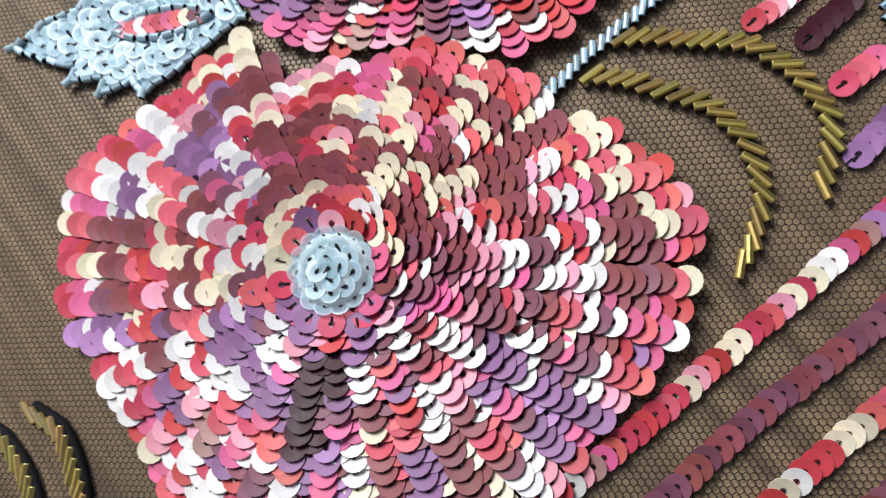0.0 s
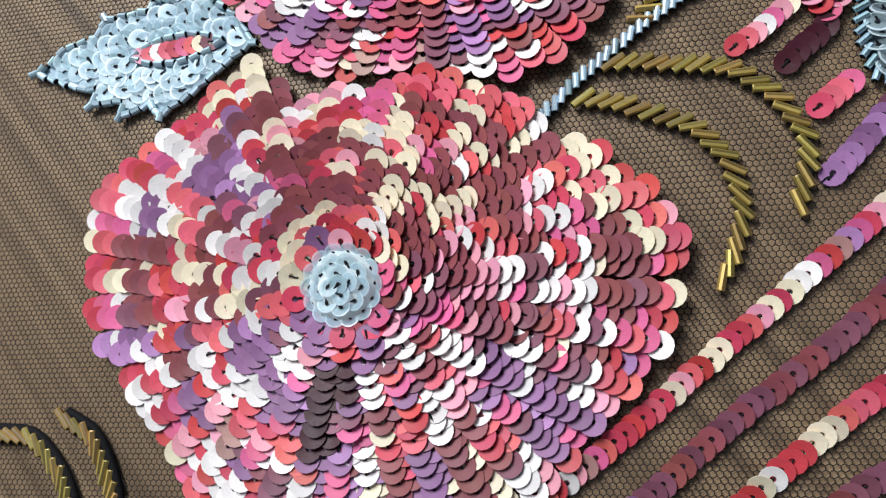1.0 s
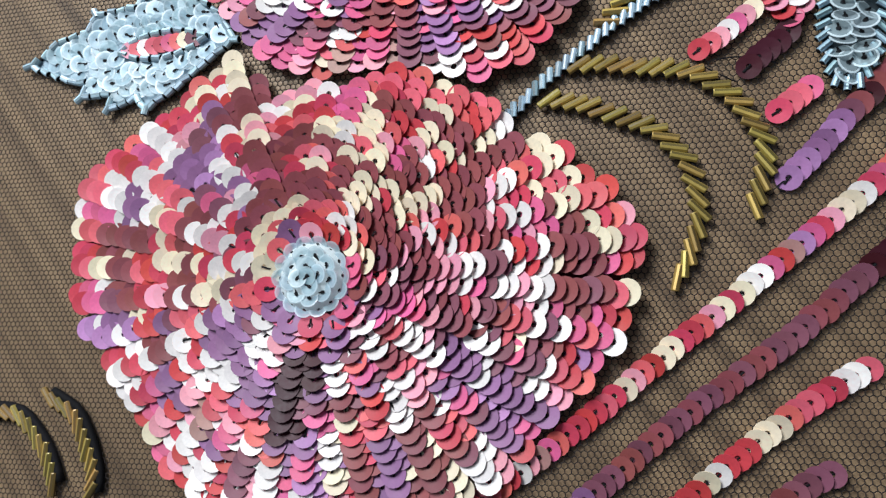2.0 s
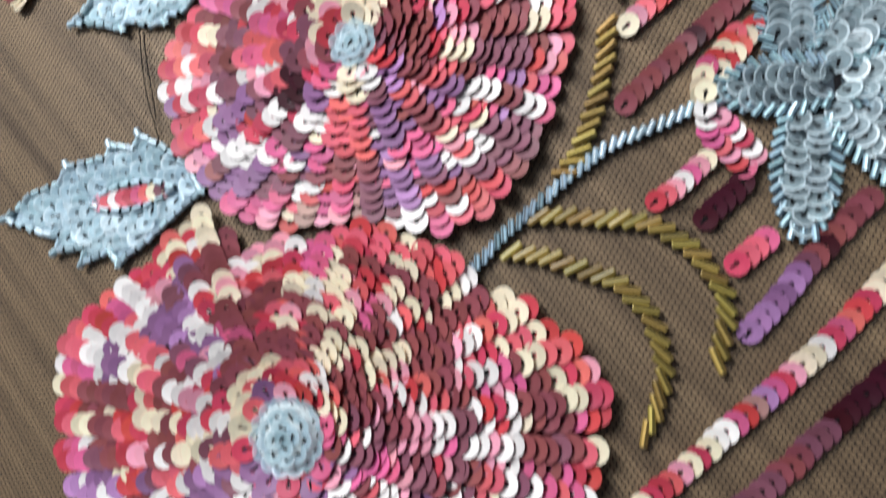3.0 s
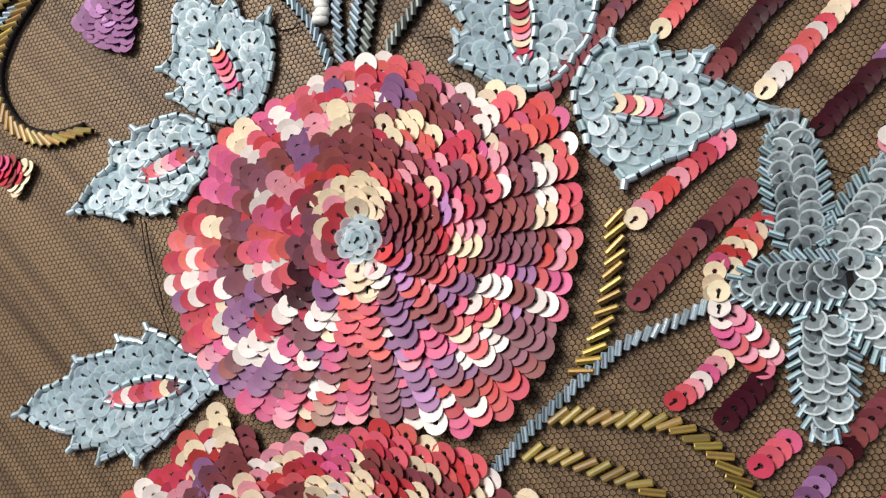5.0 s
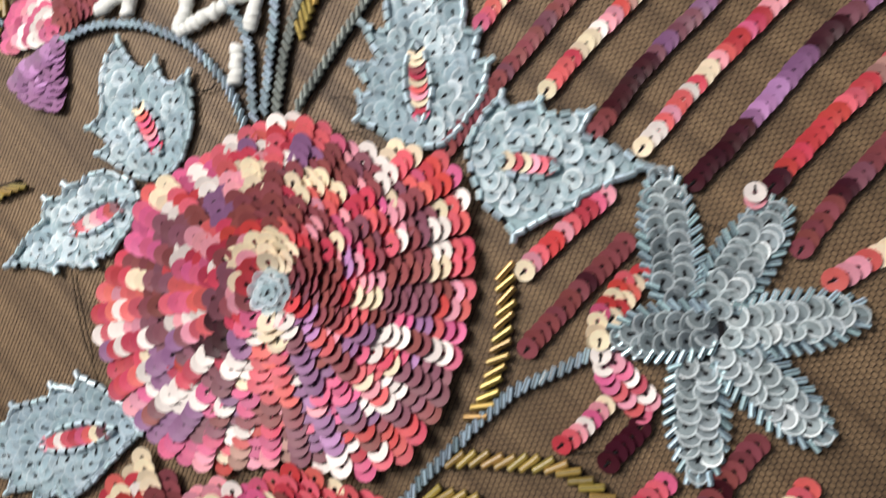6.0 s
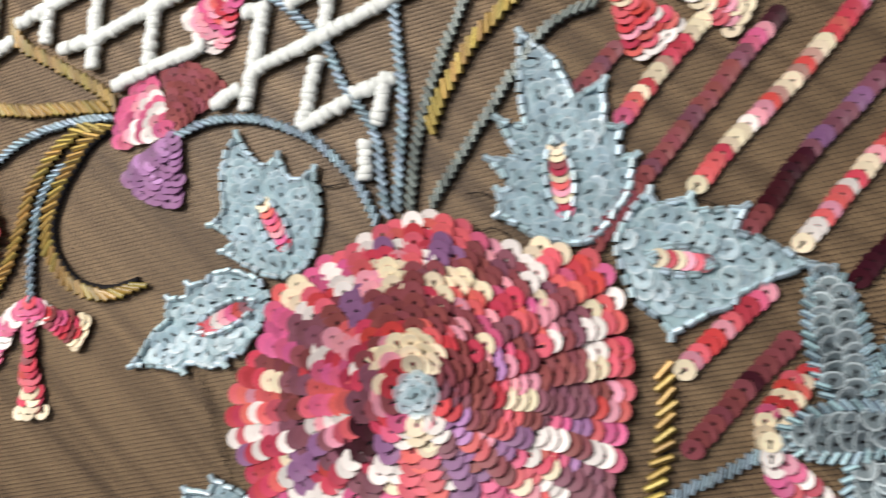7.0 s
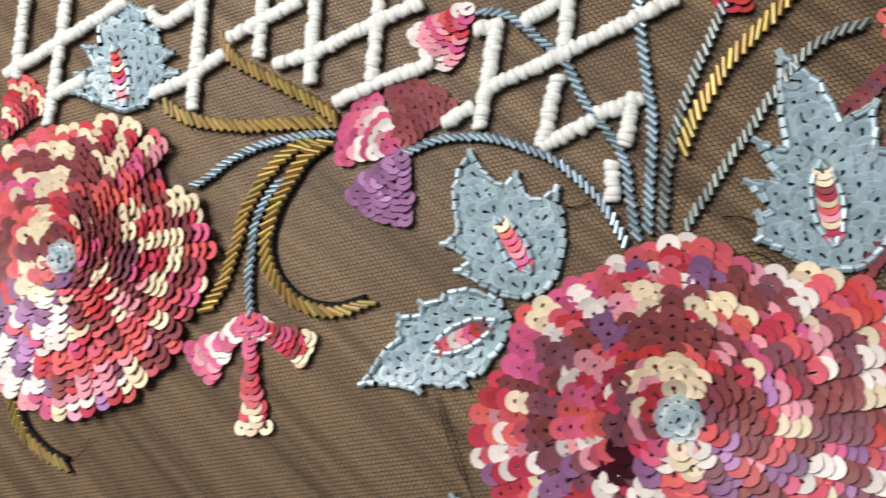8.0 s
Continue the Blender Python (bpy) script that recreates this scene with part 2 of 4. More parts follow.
def tube(name, pts, radius, mat, parent, sides=6):
    """A round thread through points given in mm (x, y, z)."""
    v, f = [], []
    base = parent.location if parent else Vector((0, 0, 0))
    for i, q in enumerate(pts):
        a, b2 = Vector(pts[max(i - 1, 0)]), Vector(pts[min(i + 1, len(pts) - 1)])
        d = (b2 - a).normalized()
        u = d.cross(Vector((0, 0, 1))).normalized()
        w = u.cross(d)
        for k in range(sides):
            an = 2 * math.pi * k / sides
            c = Vector(q) + (u * math.cos(an) + w * math.sin(an)) * radius
            v.append(c * MM - base)
    for i in range(len(pts) - 1):
        for k in range(sides):
            j = (k + 1) % sides
            f.append((i * sides + k, i * sides + j, (i + 1) * sides + j, (i + 1) * sides + k))
    f += [tuple(range(sides - 1, -1, -1)), tuple(range((len(pts) - 1) * sides, len(pts) * sides))]
    ob = new(name, mesh_of(name, v, f, [mat], None, True))
    ob.parent = parent
    return ob


rng = random.Random(7)


def jit(a):
    return rng.uniform(-a, a)


# ---- table and net ----
def slab(name, x0, x1, y0, y1, z0, z1, mat):
    bm = bmesh.new()
    bmesh.ops.create_cube(bm, size=1, matrix=Matrix.Translation(((x0 + x1) / 2, (y0 + y1) / 2, (z0 + z1) / 2)) @ Matrix.Diagonal((x1 - x0, y1 - y0, z1 - z0, 1)))
    bmesh.ops.bevel(bm, geom=bm.edges[:], offset=0.004, segments=2, affect="EDGES")
    me = bpy.data.meshes.new(name)
    bm.to_mesh(me)
    bm.free()
    me.materials.append(mat)
    return new(name, me)


tagged(slab("table_top", -0.42, 0.34, -0.32, 0.3, -0.0308, -0.0008, WOOD), "brown wooden table top under the net cloth", "table top", kind="structure")

NET_X, NET_Y, PITCH = (-262.0, 192.0), (-192.0, 178.0), 1.27


def net_height(x, y):
    """The cloth lies in very low, slanting waves."""
    return 0.05 + 0.16 * (np.sin(x * 0.11 + y * 0.07) + np.sin(x * 0.043 - y * 0.16 + 1.0)) * 0.5


def tulle():
    """A net of six-sided meshes: every thread a low ridge of two faces."""
    a = PITCH / math.sqrt(3)
    nx, ny = int((NET_X[1] - NET_X[0]) / PITCH), int((NET_Y[1] - NET_Y[0]) / (1.5 * a))
    ix, iy = np.meshgrid(np.arange(nx), np.arange(ny), indexing="ij")
    cx = NET_X[0] + (ix + 0.5 * (iy % 2)) * PITCH
    cy = NET_Y[0] + iy * 1.5 * a
    ang = np.radians([90, 150, 210, 270])
    px = [cx + a * np.cos(t) for t in ang]
    py = [cy + a * np.sin(t) for t in ang]
    verts, count = [], 0
    for k in range(3):
        x0, y0, x1, y1 = px[k].ravel(), py[k].ravel(), px[k + 1].ravel(), py[k + 1].ravel()
        dx, dy = (x1 - x0) / a, (y1 - y0) / a
        w, over = 0.108, 0.05
        x0, y0, x1, y1 = x0 - dx * over, y0 - dy * over, x1 + dx * over, y1 + dy * over
        q = []
        for sx, sy, up, off in ((x0, y0, 0, 1), (x1, y1, 0, 1), (x1, y1, 0.13, 0), (x0, y0, 0.13, 0), (x0, y0, 0, -1), (x1, y1, 0, -1)):
            vx, vy = sx - dy * w * off, sy + dx * w * off
            q.append(np.stack([vx, vy, net_height(vx, vy) + up], -1))
        verts.append(np.stack(q, 1).reshape(-1, 3))
    v = np.concatenate(verts) * MM
    n = len(v) // 6
    base = np.arange(n)[:, None] * 6
    faces = np.concatenate([base + np.array([0, 3, 2, 1]), base + np.array([3, 4, 5, 2])]).astype(np.int32)
    me = bpy.data.meshes.new("tulle_net")
    me.vertices.add(len(v))
    me.vertices.foreach_set("co", v.ravel())
    me.loops.add(faces.size)
    me.loops.foreach_set("vertex_index", faces.ravel())
    me.polygons.add(len(faces))
    me.polygons.foreach_set("loop_start", np.arange(len(faces), dtype=np.int32) * 4)
    me.update(calc_edges=True)
    me.materials.append(NET)
    net = new("tulle_net", me)
    net.rotation_euler.z = radians(8)
    return tagged(net, "fine dark brown six-sided tulle net lying on the table", "fabric", kind="stuff")


tulle()


# ---- sequin flowers ----
def seg_gap(p, a, b):
    dx, dy = b[0] - a[0], b[1] - a[1]
    t = max(0, min(1, ((p[0] - a[0]) * dx + (p[1] - a[1]) * dy) / (dx * dx + dy * dy)))
    return math.hypot(p[0] - a[0] - t * dx, p[1] - a[1] - t * dy)


def rim_at(rim, a):
    """The radius of a flower's edge at the angle a, from pairs of angle and radius."""
    a %= 360
    for (a0, r0), (a1, r1) in zip(rim, rim[1:] + [(rim[0][0] + 360, rim[0][1])]):
        if a0 <= a <= a1:
            return r0 + (r1 - r0) * (a - a0) / (a1 - a0)
        if a0 <= a + 360 <= a1:
            return r0 + (r1 - r0) * (a + 360 - a0) / (a1 - a0)
    return rim[0][1]


def pad_mesh(c, a0, a1, rim, dome):
    """The dark felt wedge that carries a petal's sequins."""
    v, f = [], []
    steps, rings = 10, 6
    for i in range(steps + 1):
        a = a0 + (a1 - a0) * i / steps
        edge = rim_at(rim, a) - 3.2
        for k in range(rings + 1):
            s = k / rings
            v.append((edge * s * math.cos(radians(a)) * MM, edge * s * math.sin(radians(a)) * MM, (0.15 + dome * (1 - s ** 1.6)) * MM))
    for i in range(steps):
        for k in range(rings):
            o = i * (rings + 1) + k
            f.append((o, o + 1, o + rings + 2, o + rings + 1))
    return v, f


def lean_of(gap, a):
    """Where the columns crowd together on the side away from the added lamp, each one leans over the next; elsewhere
    they lie flatter.
    """
    return (4.0 + 12.0 * max(0.0, 1 - gap / 4.2)) * max(0.0, min(1.0, 1.6 * math.cos(radians(a - 22))))


def chart_colour(chart, x, y):
    """The colour letter at a place of the cloth; chart: its upper left corner, then rows of letters, 3 mm apart."""
    (x0, y0), rows = chart
    row = rows[max(0, min(len(rows) - 1, round((y0 - y) / 3)))]
    return row[max(0, min(len(row) - 1, round((x - x0) / 3)))]


def sequin_flower(label, c, rim, petals, chart, columns, dome, button, keep=300, swirl=2.0, puff=1.4, step=2.45):
    """Columns of overlapping sequins run from the edge to a beaded button; chart gives their colours as on an embroidery pattern."""
    flower = thing("sequin_flower", label, "flower", "large sequin flowers", c)
    cells = {}
    ends = petals[1:] + [petals[0] + 360]
    for high, low, share in ((1.0, 0.6, 1.0), (0.6, 0.3, 0.64), (0.3, 0.0, 0.36)):
        n = int(columns * share)
        for i in range(n):
            a0 = 360 * (i + (0.5 if high < 1 else 0)) / n + jit(0.9)
            edge = rim_at(rim, a0) - 2.4
            r = edge * high + (jit(1.0) if high == 1 else -rng.random() * 2.6)
            petal = max([j for j, q in enumerate(petals) if q <= a0 % 360], default=len(petals) - 1)
            start, end = petals[petal], ends[petal]
            along = 2 * (((a0 - start) % 360) / (end - start)) - 1
            while r > max(edge * low, button + 0.9):
                t = min(1.0, r / edge)
                a = a0 + swirl * (1 - t) ** 1.5 + jit(0.5)
                z = 1.0 + dome * (1 - t ** 1.6) + puff * (1 - along * along) * t ** 1.5 + jit(0.05) + (0.6 if i % 2 else 0) + (1 - high) * 0.7
                tilt = 14 + 12 * (1 - t) ** 1.4 + 6 * max(0.0, math.cos(radians(a0 - 40))) + jit(3.5) - (4 if t > 0.96 else 0)
                ca, sa = math.cos(radians(a)), math.sin(radians(a))
                x, y = c[0] + r * ca, c[1] + r * sa
                key = chart_colour(chart, x + 1.4 * ca, y + 1.4 * sa)
                m = basis(x, y, z, a + jit(7), tilt, -lean_of(2 * math.pi * r / n, a) + jit(3))
                cells.setdefault(petal, []).append((-t, key, m))
                r -= step + jit(0.45)
    each = keep // len(petals)
    for j, q in enumerate(petals):
        end = petals[(j + 1) % len(petals)] + (360 if j == len(petals) - 1 else 0)
        v, f = pad_mesh(c, q, end, rim, dome)
        petal = new("petal", mesh_of("petal", v, f, [PAD], None, True))
        petal.parent = flower
        items = sorted(cells.get(j, []), key=lambda e: e[0])
        for _, key, m in items[:each]:
            child("sequin", SEQUIN_MESH[key, 2.75], petal, m)
        rest = new("inner_sequin_layer", joined_sequins([(key, m) for _, key, m in items[each:]], 2.75, c))
        rest.parent = petal
        tagged(rest, kind="stuff")
    # the raised button of frosted sequins
    v, f = [], []
    for k in range(5):
        for i in range(24):
            t = k / 4
            v.append((button * math.cos(t * 1.5) * math.cos(i * math.pi / 12) * MM, button * math.cos(t * 1.5) * math.sin(i * math.pi / 12) * MM,
                      (1.1 + dome * 0.8 + button * 0.35 * math.sin(t * 1.5)) * MM))
    for k in range(4):
        for i in range(24):
            f.append((k * 24 + i, k * 24 + (i + 1) % 24, k * 24 + 24 + (i + 1) % 24, k * 24 + 24 + i))
    knob = new("button", mesh_of("button", v, f, [FELT], None, True))
    knob.parent = flower
    tagged(knob, "pale grey raised button of frosted sequins")
    rows = max(2, int(button / 2.2))
    for k in range(rows, -1, -1):
        r = (button - 1.2) * k / rows
        n = max(1, int(2 * math.pi * r / 2.9))
        for i in range(n):
            a = 360 * i / n + k * 20
            child("sequin", SEQUIN_MESH["s", 2.1], knob,
                  basis(c[0] + r * math.cos(radians(a)), c[1] + r * math.sin(radians(a)), 1.5 + dome * 0.8 + button * 0.38 * math.cos(0.5 * math.pi * r / button) + jit(0.15),
                        a + 50, 14 + jit(6), -18 * r / button + jit(8)))
    return flower


RIM_MAIN = [(0, 49.4), (15, 50.2), (31, 52.9), (41, 49.3), (48, 46.4), (56, 39.6), (68, 41.3), (81, 43.4), (94, 40.9), (112, 39.4), (130, 41.1), (145, 45.4), (162, 42.4), (172, 46.9), (189, 50.9), (198, 49.2), (209, 49.3), (223, 48.1), (239, 48.1), (258, 42.4), (279, 39.2), (295, 46.4), (309, 49.9), (323, 48.4), (337, 48.2), (350, 47.2)]
CHART_MAIN = ((-54, 48), [
    "yyyyyykkkcccwwcwwwwwwccykkkkcyyyyykkkk",
    "yyyyyykkkcccwwwcwwwwwccykkkkcyyyyykkkk",
    "cyyyyyykkkcccwwwcwwwwccykkkwcyyyykkkkk",
    "cccyyyykkkcccwwwccrpcccykkwwcyyyykkkkk",
    "ccccyyyykkkcccwwvwcrvvcykpwwcyyyckkkkk",
    "cccccyyykkkwcccrrpcwvvvbppwwcyyyckkkkc",
    "ccccccyyykkwkkcyyybwbbbbbuuwycrcckkkcc",
    "kkcccccyyyklwwppyybuyyybbbbbwrkrrkcccc",
    "kkkkcccyycrrvvvbybbryycyykpbuuccrcrccc",
    "kkkkkkkkwwcbvvvbbbbbbbpcykrkyubccpwccc",
    "kkkkkkkkuuubvvrbbbbbbbbbprccppbuyccrrr",
    "rrkkkkkkuuupccrbrrycccpbkuuccpuuwccwww",
    "rrrrbkkkruwppprbpyyyrrbbykbucwbuwcrrww",
    "rrrrrbbbbbwrrrbypyyyybbrplkbkkpbwcrrrr",
    "ccrrrybburkkkwuyrrbbbbbbblprbbbbycrrrr",
    "ccccryyuuccrrruyrbbbbbbbrcppbbbbyyyccc",
    "ccccpccbbcpccuupbbbbbuubbrybuuuubpcyyy",
    "ccccwccbbckccubpbbbbbrkbbcwyuuuurpcyyy",
    "rrrrwrruuwpwwdbrkvbppvlbbccbukuuklkppp",
    "ccccwppuuuppcddrkwyywllpccvvwpvvckkppp",
    "wwwwwrrwuvuudddvwwyykuvcpvvccwbbcwkppp",
    "vvvvrrryvvuuwdduvcccuvvbbbkwrkllwkkkpp",
    "vvvvrrryvvrrwurwwcccuvvvbbccyuuuwppppp",
    "vvvrrrcwvvrrwuuvyccccwvvkpypwwuuuppppp",
    "vrrrrrrkwwwwkkuvkbcccvlkkkwcwuuuuppppp",
    "rrrrrppbvwwpwkwvkbbpbvpkkvwvuuubcccppp",
    "rrrrppbbuvvvukbubbbcbvkvuuubbbrpcccccp",
    "rrrppbbvvvvvuubwwrrpbuvlurrbryrrcccccc",
    "rrppbbvvvkkkpkcwckkytuvllwrwccyrrrcccc",
    "rppbbvvvkkkkppytpppytuuwwwkkcyyrrrrrcc",
    "ppbbvvvkkkkppprtwwwyuuuwwkkccyyrrrrrrr",
    "pbbvvvkkkkppppptwwwyuuuwkkkccccyrrrrrr",
    "bbvvvkkkppppppppwwwyuuukkkkcccccrrrrrr",
    "bvvkkkppppppppppwwwyuuukkkkccccccrrrrr",
])
sequin_flower("large raised flower of red, burgundy, cream and purple sequins", (0.6, 0.1), RIM_MAIN, [55, 128, 172, 255, 357], CHART_MAIN, 60, 2.2, 5.0)

RIM_LOW = [(6, 65.7), (13, 68.6), (19, 66.4), (27, 62.1), (35, 58.5), (42, 51.0), (48, 53.3), (60, 50.4), (78, 48.5), (88, 43.0), (101, 43.4), (115, 43.0), (120, 56.5), (128, 55.8), (139, 53.1), (148, 56.5), (161, 62.3), (171, 65.0), (185, 61.5), (198, 58.4), (205, 53.5), (214, 54.2), (225, 50.7), (235, 54.6), (267, 54.1), (298, 52.3), (329, 57.3), (335, 55.7), (348, 60.5), (358, 65.0)]
CHART_LOW = ((-72, -30), [
    "rrrccccyyyyyyyyyyyypwwwrrrrrryyypppppppppppppp",
    "rrrrccccyyyyyyyyyyypwwwkrrrrryyypppppppppppppr",
    "rrrrrrccccyyyyyyyypppwwkkrrrryyypppppppppppprr",
    "rrrrrrrccccyyyyyyppppwwkkcrryyyyppppppppppprrr",
    "rrrrrrrrcccryyrrbppppwwkkccccyyypppppppppprrrb",
    "wrrrrrrrrrccryybbbpppwkkcrrrccycccwwyypppprrrb",
    "wwwrrrrrrryywrbbbppyprkkybbbbyycrcwyyyppprrrbb",
    "cwwwrrrryyyrvbbbwwyrrrkkyyrrbbbbrrwyyypprrrrbb",
    "cccwwwrrrrryubbypcrcbyywyypcrybbbywbbyprrrrbbb",
    "rcccwwwrrrpuvwwyypbbbbbwcypkpbwybbbbcyyrrrbbbb",
    "rrrcccwwwppullrybbbbcpbbycykbwcrbbcbcrkyrbbbbb",
    "crrrcckkwwvvvlwbbbbryyrbbbpbbbbbbbpwbyccccrbbb",
    "cccrrrrkcwvvvwwvkkrbbbcbbyyyybybbbbwrbbycrcppp",
    "ccccwwwwcvvvlvvvwbbbbbbbyybryyybbbwcwkbbbyryyy",
    "ccccwwvvwccwukppwbubycccwbbbycprcbpwkpkbbbyrrr",
    "wwcwwwvvwwcwbuuwlbyyyrrrwycbrpwrwcbbrrwbbbkrrr",
    "wwkkkwvwwycbbbwrbyycvvprrybbbbbpwcwbwrwybbbyyy",
    "yyccbbbbbbybwwpwrrycccccyryubpbbpwwuurlcbbbyyy",
    "yyycbbbbbrcbbrruryyybbbbbbkcwuuppwkuwpwbbbucpp",
    "rrrrbbbyrryybyrwwwyyvvvvvvbwwkpubcrpupwkbbkrrr",
    "rrrcyybbcrrbbbcyyurrvvvvvvvuukkuurpubcwuwkkkrr",
    "rrrccybbrrrbbbyyuccvkwwppkpvkwcpuubucypuwrcwwr",
    "rrrkkwbbbrpbwrrbwvvvkppwrrwwbcwpuvlwukubrlkkkk",
    "rrrrkkuuuyruccwvlvuwwvprcvuwwbwwwvvwuuuwcrlkkk",
    "rrrklwvvyrrvvcvvvvwwpwvrvwuvkbcpkvvwvuwwycckkk",
    "rllllllwlrbbwwrwvvvwwpddvwckucwpvlvlvvvwpccckk",
    "lllllllwrwwbvwrwwwvvkdddkwckvwrpwvkklvvvvcccck",
    "llllllrrrrwrvrwwwwvvldddvbburwwbbcpuvkkkvvcccc",
    "llllrrrwwwrkvvpprwvvvdduukbcrcwbyrcwuvpppppccc",
    "llwwwwwwwwrkvvptcprkvdddkkyrcuvbypbuwpccppppcc",
    "wwwwwwwwwwwkkrptvwpccddlwwwbrvvybbbwwpcccccppc",
    "wwwwwwwwwwrpprwtukwwcvvvbwvbbvvybbyywrrccccccc",
    "wwwwwwwwwrryywwrvvbuwcvkllyrbvvbbbyywrrrrccccc",
    "wwwwwwwwrrkkkprwwrwupwkwlpyrbvvbbbyywrrrrrcccc",
    "wwwwwwwrkkkkkcwwwrwupwkwlppyrbvvbbyywrrrrrrccc",
    "wwwwwwkkkkkkkrrwwrwupwkkwlpyrbvvbbbywrrrrrrrrc",
    "wwwwwkkkkkkkrrrwwrwuppwkwlpyrbvvbbbyywrrrrrrrr",
    "wwwkkkkkkkkrrrrwwrwwupwkwlpyrbvvbbbyywrrrrrrrr",
    "wwkkkkkkkkrrrrrwwrrwupwkwlpyrbvvbbbyywrrrrrrrr",
    "wkkkkkkkkrrrrrrwwwrwupwkwlpyrbvvbbbyywrrrrrrrr",
])
sequin_flower("large raised flower of pink, cream, burgundy and lilac sequins", (-5.6, -86.9), RIM_LOW, [40, 112, 178, 237, 285, 330], CHART_LOW, 80, 3.4, 8.0)

RIM_SIDE = [(2, 49.9), (19, 46.7), (34, 36), (46, 48.6), (67, 45.1), (84, 40.6), (116, 42.5), (150, 45), (200, 46), (248, 47.8), (277, 48.5), (302, 46.6),
            (322, 46), (338, 45.6)]
CHART_SIDE = ((-221, 96), [
    "rrrrrcccccckkkkycccrryyyyyyyyyppppp",
    "rrrrrcccccccckyyyccrryyyyyyyypppppp",
    "rrrrrrcccccccccyyyyrryyyyyyppkkpppp",
    "rrrrrrryycccccccyyyrryyryyyppkkkppp",
    "krrrrryyyycccccccccyyrryyyyppkkkkpy",
    "kkrrrryyyyppppyyyybbyrryrryccyyyyyy",
    "kkkkrrrrrrbbbbbyyybbbbbbyyyppyyyyyy",
    "kkkkkrbbbrrbbbbbbbybbyyykkypppyyyyy",
    "kkkkkkbbbbbyyyyyyybbbyyykkbbbbyyyyy",
    "kkkkkkkkkkkykkyyyybbbbbkccbuuyyyyyy",
    "ppkkkpcccckykkyyccccccccccbrryyyyyc",
    "ppppkpcccccrbbbbrrbbbcccccbrryyyyyy",
    "ppppwwccccccccyycrbbbccyyyybbyyyyyy",
    "ppppwcbbbbbcccyyccyyybbcyyrccbbryyy",
    "ppppwcrbbbbcyyyybbrbbbbbyyrccbbrcck",
    "llllpcbbbbbcbbbbbbbcbbbbyyryyyybkkk",
    "lllppwvbbbbcbbbbbbbcckkbuuyccbbcccc",
    "lllppwvbbbbcyyyyppbkkbbbuurrryycccc",
    "lllppwwbbbbcyyccvvbbbyybuurrryybccp",
    "llllvpwrrrrvyyycvvbbbyybkkbyykbbyyp",
    "llllvpwrrrrvyyyyvvcccrrpbbpyybkkyyy",
    "llllvppvvvvvvvwwvvyccrryppbccbckkyp",
    "llllllvvvvvwllvvwwvbcrryppbccbccccc",
    "llwwwlvvvvvwllvvwwvbbbbycccyybbbccc",
    "wwwwwllvvvvcccwwwwyyyccrccwbbbccccc",
    "wwwwwwlwwwwllkwwwwkrrccbccpbbcccccy",
    "wwwwwppwwwwvlkwwwwkrrccbccpbbccccyy",
    "wwwwpppwwwwvvwrrcccccccbppbbbpppyyy",
    "wwpppppwwwvvvvrrcccccppuyyyccpppyyy",
    "wppppppppwwwwwvvbbrppppwyyycccpwwwy",
    "pppppppppwwwwwvvbbrppppwyyyyycwwwww",
    "pppppppppppppkkkppwwwllrcccyywwwwww",
    "ppppppppppppcckkyyprrppppccyywwwwww",
    "pppppppppppccckkyyprrpppppyyyywwwww",
])
sequin_flower("large raised flower of burgundy, cream, pink and lilac sequins", (-170.4, 46.3), RIM_SIDE, [34, 110, 180, 250, 322], CHART_SIDE, 58, 3.4, 4.6)


# ---- sequin stripes ----
def stripe(label, points, code, step=2.35, radius=2.45):
    """A single row of overlapping sequins; the first one lies uppermost. code: runs of colours, spread over the length."""
    row = smooth_line(points, step)
    ob = thing("sequin_stripe", label, "sequin stripe", "slanting sequin stripes", points[0])
    for i, (x, y, h) in enumerate(row):
        key = code[min(len(code) - 1, max(0, int((i + 0.5) / len(row) * len(code))))]
        child("sequin", SEQUIN_MESH[key, radius], ob, basis(x + jit(0.2), y + jit(0.2), 0.7 + jit(0.06) + (0.25 if i == 0 else 0), h + jit(9), 20 + jit(4), jit(6)))
    return ob


stripe("pink and cream stripe of overlapping sequins", [(50.8, 61.1), (60, 71.5), (71.2, 83)], "kcyrytrryyw", 2.1, 2.2)
stripe("short burgundy stripe of overlapping sequins", [(42.3, 69.5), (50.8, 77.9)], "bbub", 2.1, 2.2)
stripe("long burgundy stripe of overlapping sequins", [(43, 32.7), (52.2, 44.4), (61.9, 55.3), (74.1, 68.9), (84.8, 80.5)], "bbbbbbubbbubbbbukpd", 2.1, 2.2)
stripe("cream and red stripe of overlapping sequins", [(65.6, 44.2), (73.7, 53.4), (84.8, 63.7), (102.8, 82.9), (112, 93)], "yccryywprtytrtyrcrkwwykkk", 2.1, 2.2)
stripe("dark wine and purple stripe of overlapping sequins", [(75.4, 33.6), (86, 47.1), (98.6, 59.5), (118.8, 79.2), (128, 88)], "bbdddduvuuvuudduvllvddd", 2.1, 2.2)
stripe("red, pink and cream stripe of overlapping sequins", [(85.6, 30), (98.5, 44.7), (112, 58), (131.9, 76), (140, 84)], "ywcpcwrypcrkrrprcyywwlwrctcr", 2.1, 2.2)
stripe("purple stripe of overlapping sequins with a dark end", [(95.6, 21.9), (109, 36.5), (121, 49.7), (133.3, 60.2), (145, 71)], "ddddvllvvdduvvlvvv", 2.1, 2.2)
